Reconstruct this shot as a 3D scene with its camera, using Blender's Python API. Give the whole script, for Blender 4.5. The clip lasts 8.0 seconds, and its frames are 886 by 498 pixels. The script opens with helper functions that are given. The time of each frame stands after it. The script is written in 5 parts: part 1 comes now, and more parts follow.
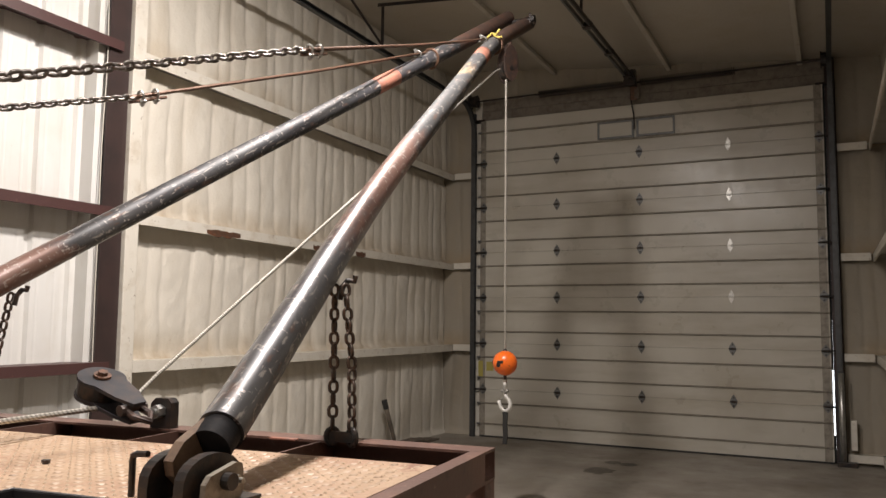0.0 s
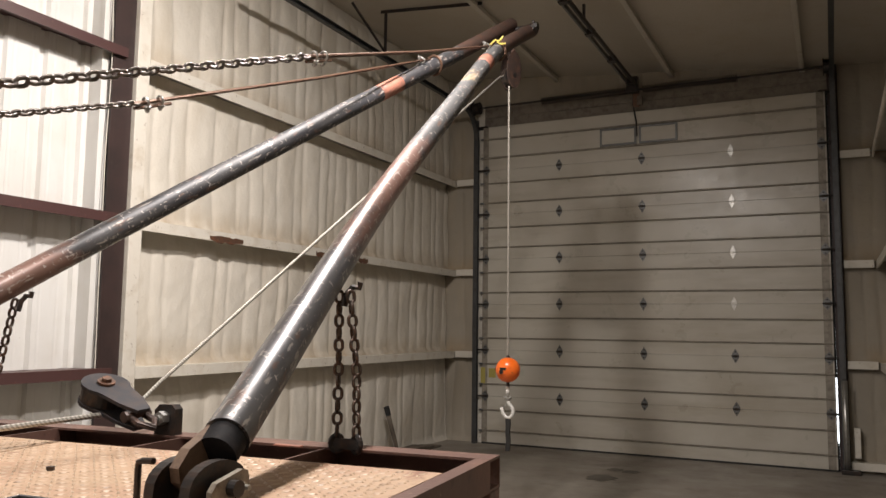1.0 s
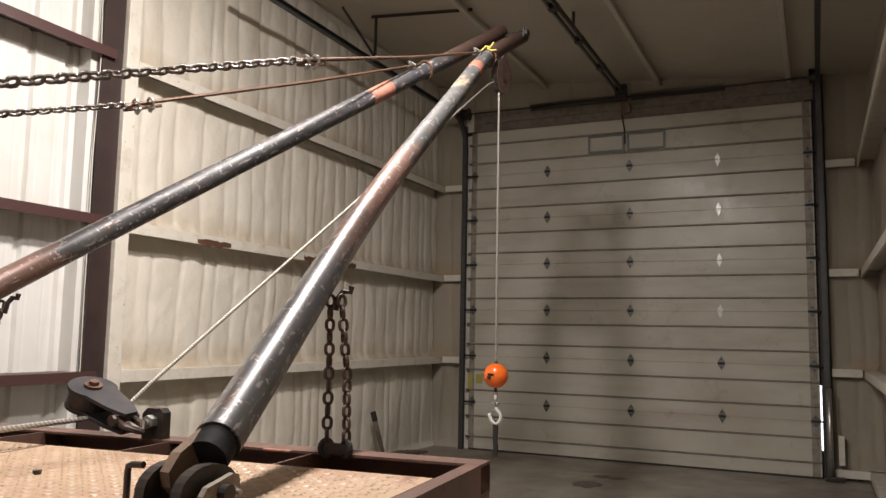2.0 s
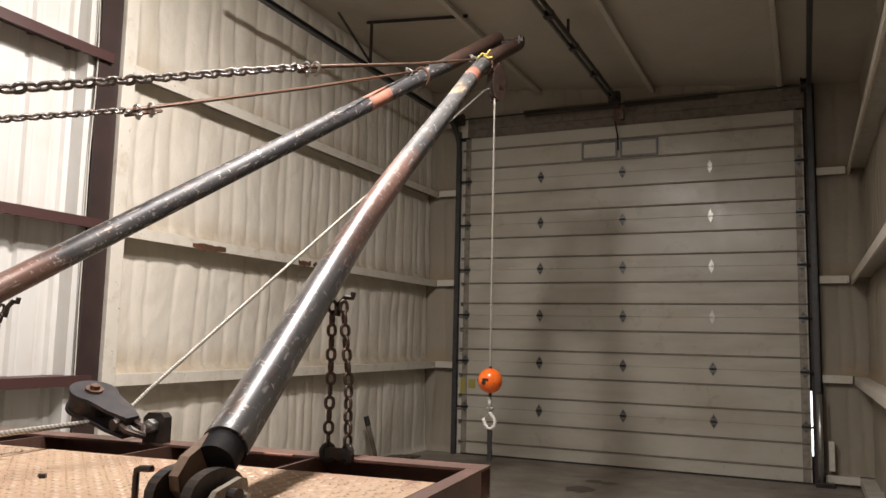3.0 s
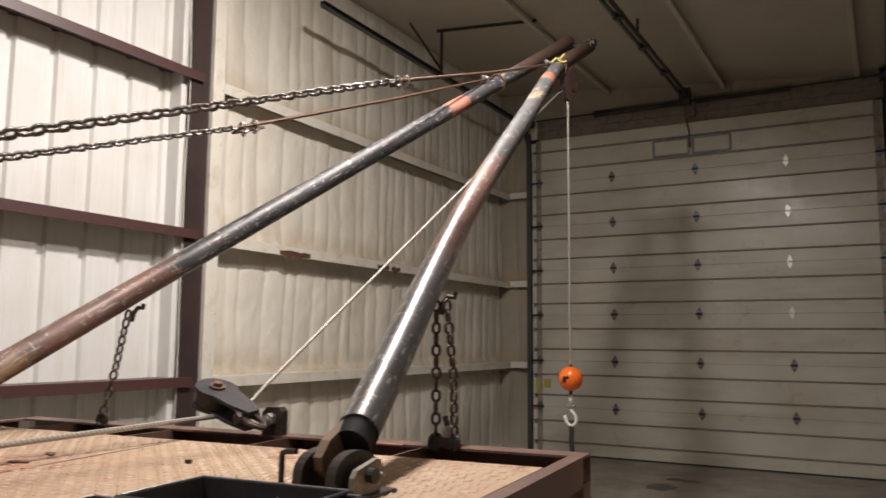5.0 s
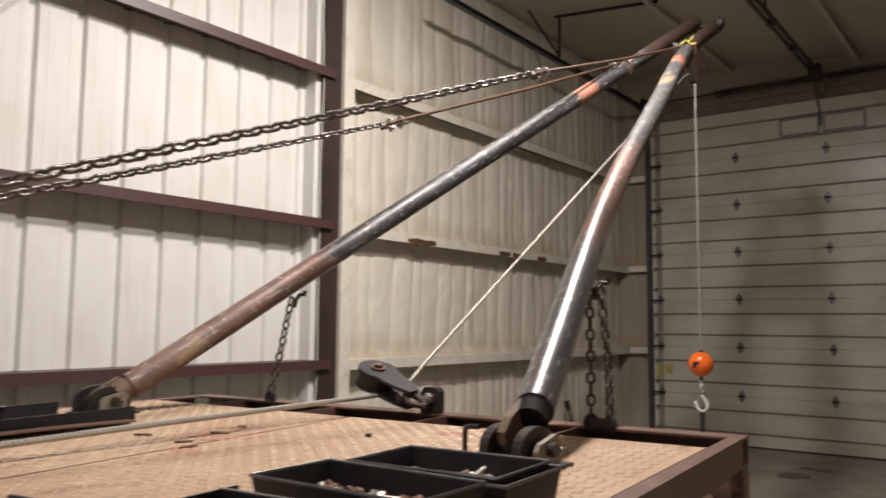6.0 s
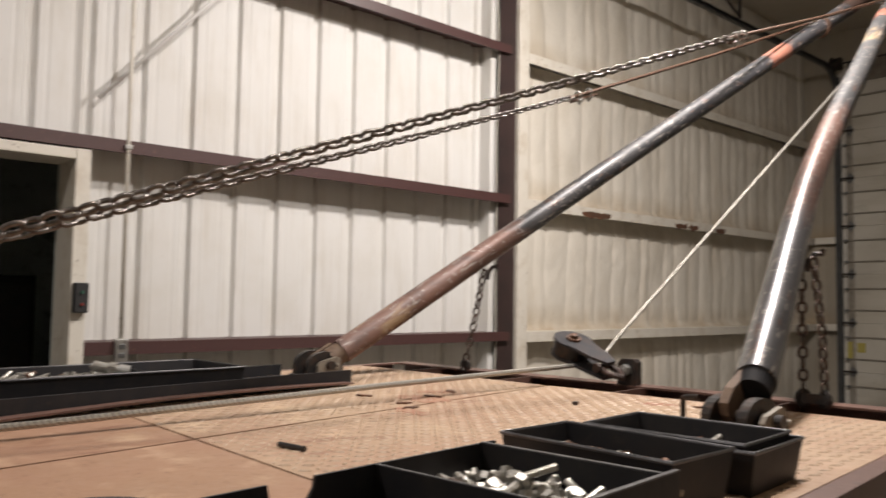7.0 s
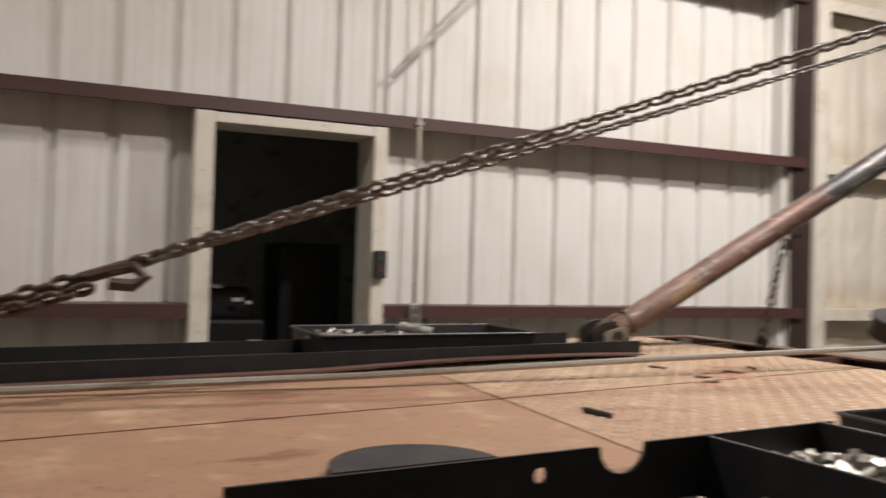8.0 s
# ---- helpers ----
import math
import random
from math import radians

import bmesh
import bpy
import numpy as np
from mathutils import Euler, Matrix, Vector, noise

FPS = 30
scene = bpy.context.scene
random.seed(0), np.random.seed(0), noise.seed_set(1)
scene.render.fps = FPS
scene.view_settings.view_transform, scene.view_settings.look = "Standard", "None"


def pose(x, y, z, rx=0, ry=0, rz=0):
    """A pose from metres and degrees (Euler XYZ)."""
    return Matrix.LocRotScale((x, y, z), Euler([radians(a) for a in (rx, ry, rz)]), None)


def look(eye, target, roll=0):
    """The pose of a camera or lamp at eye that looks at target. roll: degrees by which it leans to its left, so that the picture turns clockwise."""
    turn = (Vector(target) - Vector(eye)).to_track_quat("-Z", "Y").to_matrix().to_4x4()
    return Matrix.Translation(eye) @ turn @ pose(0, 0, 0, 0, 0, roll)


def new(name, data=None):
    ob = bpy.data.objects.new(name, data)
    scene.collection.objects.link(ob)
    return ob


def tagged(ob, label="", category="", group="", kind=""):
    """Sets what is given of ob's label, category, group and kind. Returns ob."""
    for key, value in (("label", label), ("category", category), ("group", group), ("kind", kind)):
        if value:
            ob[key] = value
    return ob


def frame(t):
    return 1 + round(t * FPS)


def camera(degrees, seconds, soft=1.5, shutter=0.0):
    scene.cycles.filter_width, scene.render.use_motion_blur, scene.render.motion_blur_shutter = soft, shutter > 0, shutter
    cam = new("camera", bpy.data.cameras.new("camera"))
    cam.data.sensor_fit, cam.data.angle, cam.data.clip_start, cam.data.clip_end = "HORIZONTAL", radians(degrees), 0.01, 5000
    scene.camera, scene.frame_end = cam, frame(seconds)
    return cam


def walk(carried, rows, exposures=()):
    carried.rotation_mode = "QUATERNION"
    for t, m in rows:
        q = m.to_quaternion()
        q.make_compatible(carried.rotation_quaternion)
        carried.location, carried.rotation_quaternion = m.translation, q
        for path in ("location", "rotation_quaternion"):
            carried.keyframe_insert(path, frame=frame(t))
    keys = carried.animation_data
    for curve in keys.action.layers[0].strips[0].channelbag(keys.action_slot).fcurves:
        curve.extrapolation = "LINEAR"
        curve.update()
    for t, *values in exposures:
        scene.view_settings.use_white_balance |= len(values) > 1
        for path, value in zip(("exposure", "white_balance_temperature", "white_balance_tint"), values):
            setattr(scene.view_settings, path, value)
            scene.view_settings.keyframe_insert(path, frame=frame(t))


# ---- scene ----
cam = camera(58.4, 8.0, soft=1.5, shutter=0.5)
PATH = [
    (0, (0.573, 0.253, 1.52), (-0.302, 2.042, 1.702), 0.6),
    (0.5, (0.569, 0.252, 1.518), (-0.307, 2.04, 1.709), 0.6),
    (1, (0.562, 0.25, 1.521), (-0.316, 2.036, 1.719), 0.7),
    (1.5, (0.556, 0.25, 1.517), (-0.307, 2.042, 1.725), 0.8),
    (3, (0.53, 0.204, 1.522), (-0.297, 2.011, 1.746), 1.3),
    (3.5, (0.527, 0.176, 1.516), (-0.29, 1.986, 1.757), 0.7),
    (4, (0.531, 0.144, 1.51), (-0.299, 1.946, 1.758), 0.5),
    (5.5, (0.466, -0.092, 1.495), (-0.611, 1.58, 1.705), 0.5),
    (6, (0.423, -0.2, 1.493), (-0.771, 1.393, 1.683), 0.5),
    (6.5, (0.391, -0.3, 1.487), (-0.956, 1.171, 1.636), 0.6),
    (7, (0.35, -0.355, 1.479), (-1.138, 0.977, 1.6), 0.9),
    (7.5, (0.315, -0.384, 1.47), (-1.341, 0.734, 1.548), 1.4),
    (8, (0.29, -0.422, 1.463), (-1.553, 0.356, 1.499), 1.7),
]
walk(cam, [(t, look(eye, target, roll)) for t, eye, target, roll in PATH], [(0, 0.09), (4.0, 0.09), (5.5, -0.20), (6.5, -0.11), (8, -0.13)])

# ---- light: two small high-bay lamps under the roof, and an assumed third ----
world = bpy.data.worlds.new("world")
scene.world = world
world.use_nodes = True
world.node_tree.nodes["Background"].inputs[0].default_value = (0.9, 0.95, 1.0, 1)
world.node_tree.nodes["Background"].inputs[1].default_value = 0.02


def lamp(name, place, watts, size, colour, target, spread=180):
    data = bpy.data.lights.new(name, "AREA")
    data.shape, data.size = "DISK", size
    data.energy, data.color = watts, colour
    data.spread = math.radians(spread)
    ob = new(name, data)
    ob.matrix_world = look(place, target)
    return ob


LAMP = (1.0, 0.915, 0.868)
lamp("high_bay_lamp", (-0.75, 1.5, 4.50), 146, 0.22, LAMP, (-1.3, 1.7, 0))
lamp("high_bay_lamp", (-1.5, 3.75, 4.55), 196, 0.22, LAMP, (-3.0, 3.9, 0.3), 176)
# Unseen lamp, added to brighten the bay around and behind the camera.
lamp("high_bay_lamp", (-1.9, -3.2, 4.55), 98, 0.26, LAMP, (-1.9, -3.0, 0))
scene.view_settings.exposure = 0.0


# ---- materials ----
def material(name, base, rough=0.6, metal=0.0, spec=0.5):
    m = bpy.data.materials.new(name)
    m.use_nodes = True
    b = m.node_tree.nodes["Principled BSDF"]
    b.inputs["Base Color"].default_value = (*base, 1)
    b.inputs["Roughness"].default_value = rough
    b.inputs["Metallic"].default_value = metal
    b.inputs["Specular IOR Level"].default_value = spec
    return m


def coords(m, scale=(1, 1, 1), kind="Object"):
    n = m.node_tree.nodes
    c = n.new("ShaderNodeTexCoord")
    p = n.new("ShaderNodeMapping")
    p.inputs["Scale"].default_value = scale
    m.node_tree.links.new(c.outputs[kind], p.inputs["Vector"])
    return p.outputs["Vector"]


def world_coords(m, scale=(1, 1, 1)):
    n = m.node_tree.nodes
    g = n.new("ShaderNodeNewGeometry")
    p = n.new("ShaderNodeMapping")
    p.inputs["Scale"].default_value = scale
    m.node_tree.links.new(g.outputs["Position"], p.inputs["Vector"])
    return p.outputs["Vector"]


def speckle(m, vec, scale, low, high, detail=6.0, rough=0.6):
    """A noise field from 0 to 1, with its contrast set by low and high."""
    n, l = m.node_tree.nodes, m.node_tree.links
    t = n.new("ShaderNodeTexNoise")
    t.inputs["Scale"].default_value = scale
    t.inputs["Detail"].default_value = detail
    t.inputs["Roughness"].default_value = rough
    r = n.new("ShaderNodeMapRange")
    r.inputs["From Min"].default_value = low
    r.inputs["From Max"].default_value = high
    l.new(vec, t.inputs["Vector"])
    l.new(t.outputs["Fac"], r.inputs["Value"])
    return r.outputs["Result"]


def layer(m, fac, colour, strength=1.0):
    """Lay a colour over the base where fac is high."""
    n, l = m.node_tree.nodes, m.node_tree.links
    b = n["Principled BSDF"]
    x = n.new("ShaderNodeMix")
    x.data_type = "RGBA"
    socket = b.inputs["Base Color"]
    if socket.is_linked:
        l.new(socket.links[0].from_socket, x.inputs["A"])
    else:
        x.inputs["A"].default_value = socket.default_value
    x.inputs["B"].default_value = (*colour, 1)
    k = n.new("ShaderNodeMath")
    k.operation = "MULTIPLY"
    k.inputs[1].default_value = strength
    l.new(fac, k.inputs[0])
    l.new(k.outputs[0], x.inputs["Factor"])
    l.new(x.outputs["Result"], socket)


def sheen(m, fac, low, high, socket="Roughness"):
    n, l = m.node_tree.nodes, m.node_tree.links
    r = n.new("ShaderNodeMapRange")
    r.inputs["To Min"].default_value = low
    r.inputs["To Max"].default_value = high
    l.new(fac, r.inputs["Value"])
    l.new(r.outputs["Result"], n["Principled BSDF"].inputs[socket])


def relief(m, fac, strength, distance):
    n, l = m.node_tree.nodes, m.node_tree.links
    b = n.new("ShaderNodeBump")
    b.inputs["Strength"].default_value = strength
    b.inputs["Distance"].default_value = distance
    old = n["Principled BSDF"].inputs["Normal"]
    if old.is_linked:
        l.new(old.links[0].from_socket, b.inputs["Normal"])
    l.new(fac, b.inputs["Height"])
    l.new(b.outputs["Normal"], old)


def make_sheet():
    m = material("white_painted_sheet", (0.655, 0.65, 0.625), 0.50, 0.0, 0.35)
    v = world_coords(m, (1, 1, 0.12))
    layer(m, speckle(m, v, 9, 0.52, 0.78), (0.42, 0.37, 0.29), 0.35)
    w = world_coords(m)
    layer(m, speckle(m, w, 2.2, 0.45, 0.8), (0.50, 0.46, 0.38), 0.4)
    layer(m, speckle(m, w, 34, 0.70, 0.76), (0.20, 0.15, 0.10), 0.5)
    relief(m, speckle(m, world_coords(m, (1, 1.0, 0.5)), 2.6, 0.2, 0.8, 2), 0.25, 0.03)
    return m


def ledge_stain(m, levels, colour, strength):
    """Tan dust and water marks with a ragged upper edge, standing on ledges at the given heights."""
    n, l = m.node_tree.nodes, m.node_tree.links
    sep = n.new("ShaderNodeSeparateXYZ")
    l.new(world_coords(m), sep.inputs[0])
    rag = speckle(m, world_coords(m, (1, 1, 0.4)), 5, 0.25, 0.8, 5)
    for z in levels:
        reach = n.new("ShaderNodeMapRange")
        reach.inputs["From Min"].default_value, reach.inputs["From Max"].default_value = z, z + 0.24
        reach.inputs["To Min"].default_value, reach.inputs["To Max"].default_value = 1.0, 0.0
        l.new(sep.outputs["Z"], reach.inputs["Value"])
        gate = n.new("ShaderNodeMath")
        gate.operation = "GREATER_THAN"
        gate.inputs[1].default_value = z - 0.02
        l.new(sep.outputs["Z"], gate.inputs[0])
        k = n.new("ShaderNodeMath")
        k.operation = "MULTIPLY"
        l.new(reach.outputs["Result"], k.inputs[0])
        l.new(gate.outputs[0], k.inputs[1])
        k2 = n.new("ShaderNodeMath")
        k2.operation = "MULTIPLY"
        l.new(k.outputs[0], k2.inputs[0])
        l.new(rag, k2.inputs[1])
        layer(m, k2.outputs[0], colour, strength)


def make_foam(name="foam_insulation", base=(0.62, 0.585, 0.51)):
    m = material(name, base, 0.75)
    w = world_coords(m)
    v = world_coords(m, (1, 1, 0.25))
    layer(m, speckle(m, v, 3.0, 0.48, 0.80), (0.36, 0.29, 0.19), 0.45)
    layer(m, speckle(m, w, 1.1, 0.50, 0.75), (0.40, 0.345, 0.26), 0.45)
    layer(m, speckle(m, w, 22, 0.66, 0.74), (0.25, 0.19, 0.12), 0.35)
    ledge_stain(m, (1.20, 2.315, 3.565), (0.30, 0.21, 0.11), 1.0)
    relief(m, speckle(m, w, 16, 0.2, 0.8, 5), 0.35, 0.012)
    relief(m, speckle(m, w, 70, 0.2, 0.8, 3), 0.25, 0.004)
    return m


def make_primer():
    m = material("red_oxide_primer", (0.062, 0.029, 0.027), 0.45)
    w = world_coords(m)
    layer(m, speckle(m, w, 4, 0.5, 0.8), (0.055, 0.028, 0.024), 0.7)
    layer(m, speckle(m, w, 40, 0.62, 0.72), (0.17, 0.09, 0.06), 0.5)
    return m


def make_painted_steel(name="cream_painted_steel", base=(0.60, 0.57, 0.50)):
    m = material(name, base, 0.5)
    w = world_coords(m)
    layer(m, speckle(m, w, 7, 0.50, 0.74), (0.36, 0.29, 0.20), 0.5)
    layer(m, speckle(m, w, 30, 0.64, 0.70), (0.13, 0.075, 0.045), 0.7)
    relief(m, speckle(m, w, 40, 0.2, 0.8, 3), 0.2, 0.004)
    return m


def make_concrete():
    m = material("stained_concrete", (0.26, 0.235, 0.20), 0.5)
    w = world_coords(m)
    layer(m, speckle(m, w, 0.9, 0.42, 0.72), (0.13, 0.105, 0.08), 0.75)
    layer(m, speckle(m, w, 4.5, 0.55, 0.75), (0.09, 0.075, 0.06), 0.6)
    layer(m, speckle(m, w, 60, 0.5, 0.8), (0.33, 0.29, 0.23), 0.3)
    sheen(m, speckle(m, w, 1.6, 0.3, 0.7), 0.28, 0.7)
    relief(m, speckle(m, w, 30, 0.2, 0.8), 0.15, 0.004)
    return m


def make_door_paint():
    m = material("white_door_paint", (0.47, 0.448, 0.39), 0.28)
    w = world_coords(m)
    v = world_coords(m, (0.3, 1, 1.6))
    layer(m, speckle(m, v, 2.2, 0.48, 0.80), (0.26, 0.215, 0.15), 0.6)
    layer(m, speckle(m, w, 1.0, 0.45, 0.75), (0.31, 0.27, 0.205), 0.5)
    layer(m, speckle(m, w, 26, 0.70, 0.75), (0.12, 0.085, 0.05), 0.6)
    sheen(m, speckle(m, w, 3.5, 0.3, 0.7), 0.24, 0.42)
    relief(m, speckle(m, w, 1.8, 0.2, 0.8, 2), 0.12, 0.02)
    relief(m, speckle(m, w, 120, 0.2, 0.8, 2), 0.10, 0.001)
    return m


def make_tread(name="rusty_tread_plate", base=(0.345, 0.24, 0.155)):
    m = material(name, base, 0.55)
    w = world_coords(m)
    layer(m, speckle(m, w, 2.4, 0.42, 0.70), (0.28, 0.155, 0.10), 0.7)
    layer(m, speckle(m, w, 7.0, 0.55, 0.75), (0.47, 0.33, 0.22), 0.7)
    layer(m, speckle(m, w, 1.3, 0.58, 0.72), (0.20, 0.105, 0.065), 0.6)
    layer(m, speckle(m, world_coords(m, (1.0, 0.35, 1)), 6.5, 0.62, 0.67, 8), (0.17, 0.075, 0.045), 0.75)
    layer(m, speckle(m, w, 3.1, 0.60, 0.70, 7), (0.50, 0.37, 0.24), 0.6)
    layer(m, speckle(m, w, 55, 0.58, 0.70), (0.14, 0.07, 0.04), 0.65)
    sheen(m, speckle(m, w, 5, 0.3, 0.7), 0.42, 0.75)
    relief(m, speckle(m, w, 45, 0.2, 0.8), 0.3, 0.003)
    return m


def make_brown():
    m = material("brown_deck_frame", (0.105, 0.058, 0.045), 0.45)
    w = world_coords(m)
    layer(m, speckle(m, w, 6, 0.48, 0.72), (0.20, 0.105, 0.075), 0.7)
    layer(m, speckle(m, w, 25, 0.60, 0.70), (0.055, 0.03, 0.024), 0.7)
    layer(m, speckle(m, w, 48, 0.66, 0.72), (0.32, 0.24, 0.19), 0.5)
    relief(m, speckle(m, w, 50, 0.2, 0.8), 0.25, 0.003)
    return m


def band(m, z0, z1, soft):
    """1 along a stretch of the object's length, fading over soft at both ends."""
    n, l = m.node_tree.nodes, m.node_tree.links
    sep = n.new("ShaderNodeSeparateXYZ")
    l.new(coords(m), sep.inputs[0])
    k = n.new("ShaderNodeMath")
    k.operation = "MULTIPLY"
    for i, (p, q) in enumerate(((z0 - soft, z0 + soft), (z1 + soft, z1 - soft))):
        r = n.new("ShaderNodeMapRange")
        r.inputs["From Min"].default_value, r.inputs["From Max"].default_value = p, q
        l.new(sep.outputs["Z"], r.inputs["Value"])
        l.new(r.outputs["Result"], k.inputs[i])
    return k.outputs[0]


def ragged(m, zone, noise, low, high):
    """A zone whose inside is broken up by a noise field."""
    n, l = m.node_tree.nodes, m.node_tree.links
    s = n.new("ShaderNodeMath")
    l.new(zone, s.inputs[0])
    l.new(noise, s.inputs[1])
    r = n.new("ShaderNodeMapRange")
    r.inputs["From Min"].default_value, r.inputs["From Max"].default_value = low, high
    l.new(s.outputs[0], r.inputs["Value"])
    return r.outputs["Result"]


def make_pole(name, rusty, tan, glossy, worn=None):
    """Old black pipe: a rust-pink stretch, a tan-stained stretch and a glossy stretch greyed where the highlight lies.
    """
    m = material(name, (0.030, 0.031, 0.034), 0.4, 0.1, 0.6)
    o = coords(m, (1, 1, 0.35))
    f = coords(m, (1.0, 1.0, 0.2))
    grain = speckle(m, coords(m, (1, 1, 0.5)), 7, 0.25, 0.75, 8, 0.65)
    layer(m, speckle(m, o, 11, 0.48, 0.68), (0.085, 0.080, 0.078), 0.7)
    # Grey puts the pipe's broad highlight into the colour of this stretch.
    layer(m, band(m, *glossy, 0.4), (0.11, 0.11, 0.114), 0.75)
    layer(m, speckle(m, o, 6, 0.46, 0.58, 8), (0.022, 0.022, 0.026), 0.8)
    # Second grey paints in the upper pipe's pale reflections.
    if worn:
        layer(m, ragged(m, band(m, *worn, 0.35), speckle(m, o, 9, 0.3, 0.7, 8), 0.95, 1.45), (0.075, 0.076, 0.076), 0.7)
    layer(m, ragged(m, band(m, *rusty, 0.25), grain, 1.05, 1.45), (0.185, 0.10, 0.076), 0.85)
    layer(m, ragged(m, band(m, *tan, 0.15), speckle(m, o, 15, 0.25, 0.75, 8), 1.42, 1.58), (0.30, 0.22, 0.13), 0.75)
    layer(m, speckle(m, o, 24, 0.57, 0.63), (0.13, 0.075, 0.055), 0.6)
    layer(m, speckle(m, f, 60, 0.59, 0.64), (0.36, 0.33, 0.30), 0.7)
    layer(m, speckle(m, coords(m, (1.0, 1.0, 1.6)), 34, 0.615, 0.65), (0.44, 0.40, 0.37), 0.7)
    sheen(m, ragged(m, band(m, *glossy, 0.4), speckle(m, o, 14, 0.2, 0.8), 0.0, 2.0), 0.66, 0.27)
    sheen(m, band(m, *glossy, 0.4), 0.0, 0.6, "Metallic")
    sheen(m, band(m, *glossy, 0.4), 0.0, 0.9, "Coat Weight")
    m.node_tree.nodes["Principled BSDF"].inputs["Coat Roughness"].default_value = 0.25
    relief(m, speckle(m, o, 40, 0.2, 0.8), 0.25, 0.002)
    return m


def make_rusty(name, base, rust, rough=0.55, metal=0.3, scale=30):
    m = material(name, base, rough, metal)
    o = world_coords(m)
    layer(m, speckle(m, o, scale, 0.45, 0.68), rust, 0.75)
    layer(m, speckle(m, o, scale * 3, 0.58, 0.72), (0.04, 0.03, 0.025), 0.5)
    relief(m, speckle(m, o, scale * 2, 0.2, 0.8), 0.3, 0.002)
    return m


def make_rope(name, base, dark):
    m = material(name, base, 0.4, 0.55)
    n, l = m.node_tree.nodes, m.node_tree.links
    t = n.new("ShaderNodeTexWave")
    t.wave_type, t.bands_direction = "BANDS", "DIAGONAL"
    t.inputs["Scale"].default_value = 38
    t.inputs["Distortion"].default_value = 1.0
    l.new(world_coords(m), t.inputs["Vector"])
    layer(m, t.outputs["Fac"], dark, 0.7)
    relief(m, t.outputs["Fac"], 0.4, 0.002)
    return m


SHEET = make_sheet()
FOAM = make_foam()
# FOAM's stains over a darker base, for the end and right walls.
DARKFOAM = make_foam("dark_foam_insulation", (0.31, 0.277, 0.222))
CEIL = make_foam("foam_ceiling", (0.42, 0.385, 0.325))
PRIMER = make_primer()
DARKPRIMER = make_rusty("dark_brown_column_paint", (0.036, 0.021, 0.019), (0.022, 0.015, 0.014), 0.5, 0.0, 5)
CREAM = make_painted_steel()
# CREAM on a darker base, for the purlins.
DULLCREAM = make_painted_steel("dull_cream_purlin", (0.46, 0.43, 0.37))
CONCRETE = make_concrete()
DOORPAINT = make_door_paint()
TREAD = make_tread()
REDPLATE = make_tread("red_brown_deck_plate", (0.285, 0.17, 0.103))
BLOOM = make_rusty("red_rust_bloom", (0.27, 0.13, 0.08), (0.36, 0.22, 0.14), 0.7, 0.0, 18)
LUGTOP = make_rusty("worn_lug_top", (0.405, 0.305, 0.215), (0.35, 0.245, 0.162), 0.45, 0.05, 8)
BROWN = make_brown()
POLE_R = make_pole("worn_black_pipe", (0.95, 2.3), (3.2, 3.7), (-0.5, 1.75), (2.1, 4.4))
POLE_L = make_pole("worn_rusty_pipe", (-0.2, 1.2), (0.05, 0.45), (0.95, 1.55))
RUST = make_rusty("rusted_steel", (0.10, 0.055, 0.035), (0.22, 0.09, 0.045))
DARKSTEEL = make_rusty("dark_steel", (0.03, 0.028, 0.027), (0.075, 0.045, 0.032), 0.4, 0.5)
CHAIN = make_rusty("dull_chain_steel", (0.14, 0.128, 0.118), (0.10, 0.07, 0.05), 0.32, 0.7, 60)
DARKCHAIN = make_rusty("rusty_chain_steel", (0.055, 0.041, 0.033), (0.125, 0.066, 0.04), 0.45, 0.5, 60)
GALV = make_rusty("galvanised_steel", (0.46, 0.46, 0.44), (0.30, 0.29, 0.27), 0.34, 0.85, 20)
DULLGALV = make_rusty("dull_galvanised_track", (0.17, 0.175, 0.175), (0.10, 0.095, 0.09), 0.4, 0.7, 18)
GREYPLATE = make_rusty("grey_steel_plate", (0.030, 0.030, 0.034), (0.062, 0.045, 0.038), 0.62, 0.0, 14)
GREYPLATE.node_tree.nodes["Principled BSDF"].inputs["Specular IOR Level"].default_value = 0.25
BLACKBOX = make_rusty("black_painted_tray", (0.014, 0.014, 0.016), (0.024, 0.021, 0.020), 0.50, 0.0, 12)
BLACKBOX.node_tree.nodes["Principled BSDF"].inputs["Specular IOR Level"].default_value = 0.3
ZINC = make_rusty("zinc_bolt", (0.40, 0.39, 0.355), (0.19, 0.165, 0.13), 0.36, 0.7, 70)
# Lighter zinc that paints the lamp's glint onto hinge leaves.
GLINTZINC = make_rusty("glint_zinc_leaf", (0.70, 0.69, 0.65), (0.40, 0.39, 0.36), 0.32, 0.4, 60)
# Lighter than the bins: the gleam of glossy rims put into colour.
RIM = make_rusty("light_grey_rim", (0.10, 0.10, 0.105), (0.035, 0.035, 0.037), 0.35, 0.2, 30)
DARKRUST = make_rusty("dark_rusted_steel", (0.045, 0.030, 0.025), (0.10, 0.05, 0.032), 0.55, 0.2, 24)
TIP = make_rusty("rust_brown_pole_end", (0.065, 0.042, 0.034), (0.11, 0.055, 0.038), 0.55, 0.1, 14)
PATCH = make_rusty("orange_primer_patch", (0.30, 0.125, 0.085), (0.17, 0.095, 0.075), 0.6, 0.0, 26)
ORANGE = make_rusty("orange_paint", (0.85, 0.16, 0.018), (0.75, 0.11, 0.012), 0.28, 0.0, 16)
WHITEMETAL = material("white_painted_hook", (0.62, 0.61, 0.58), 0.35)
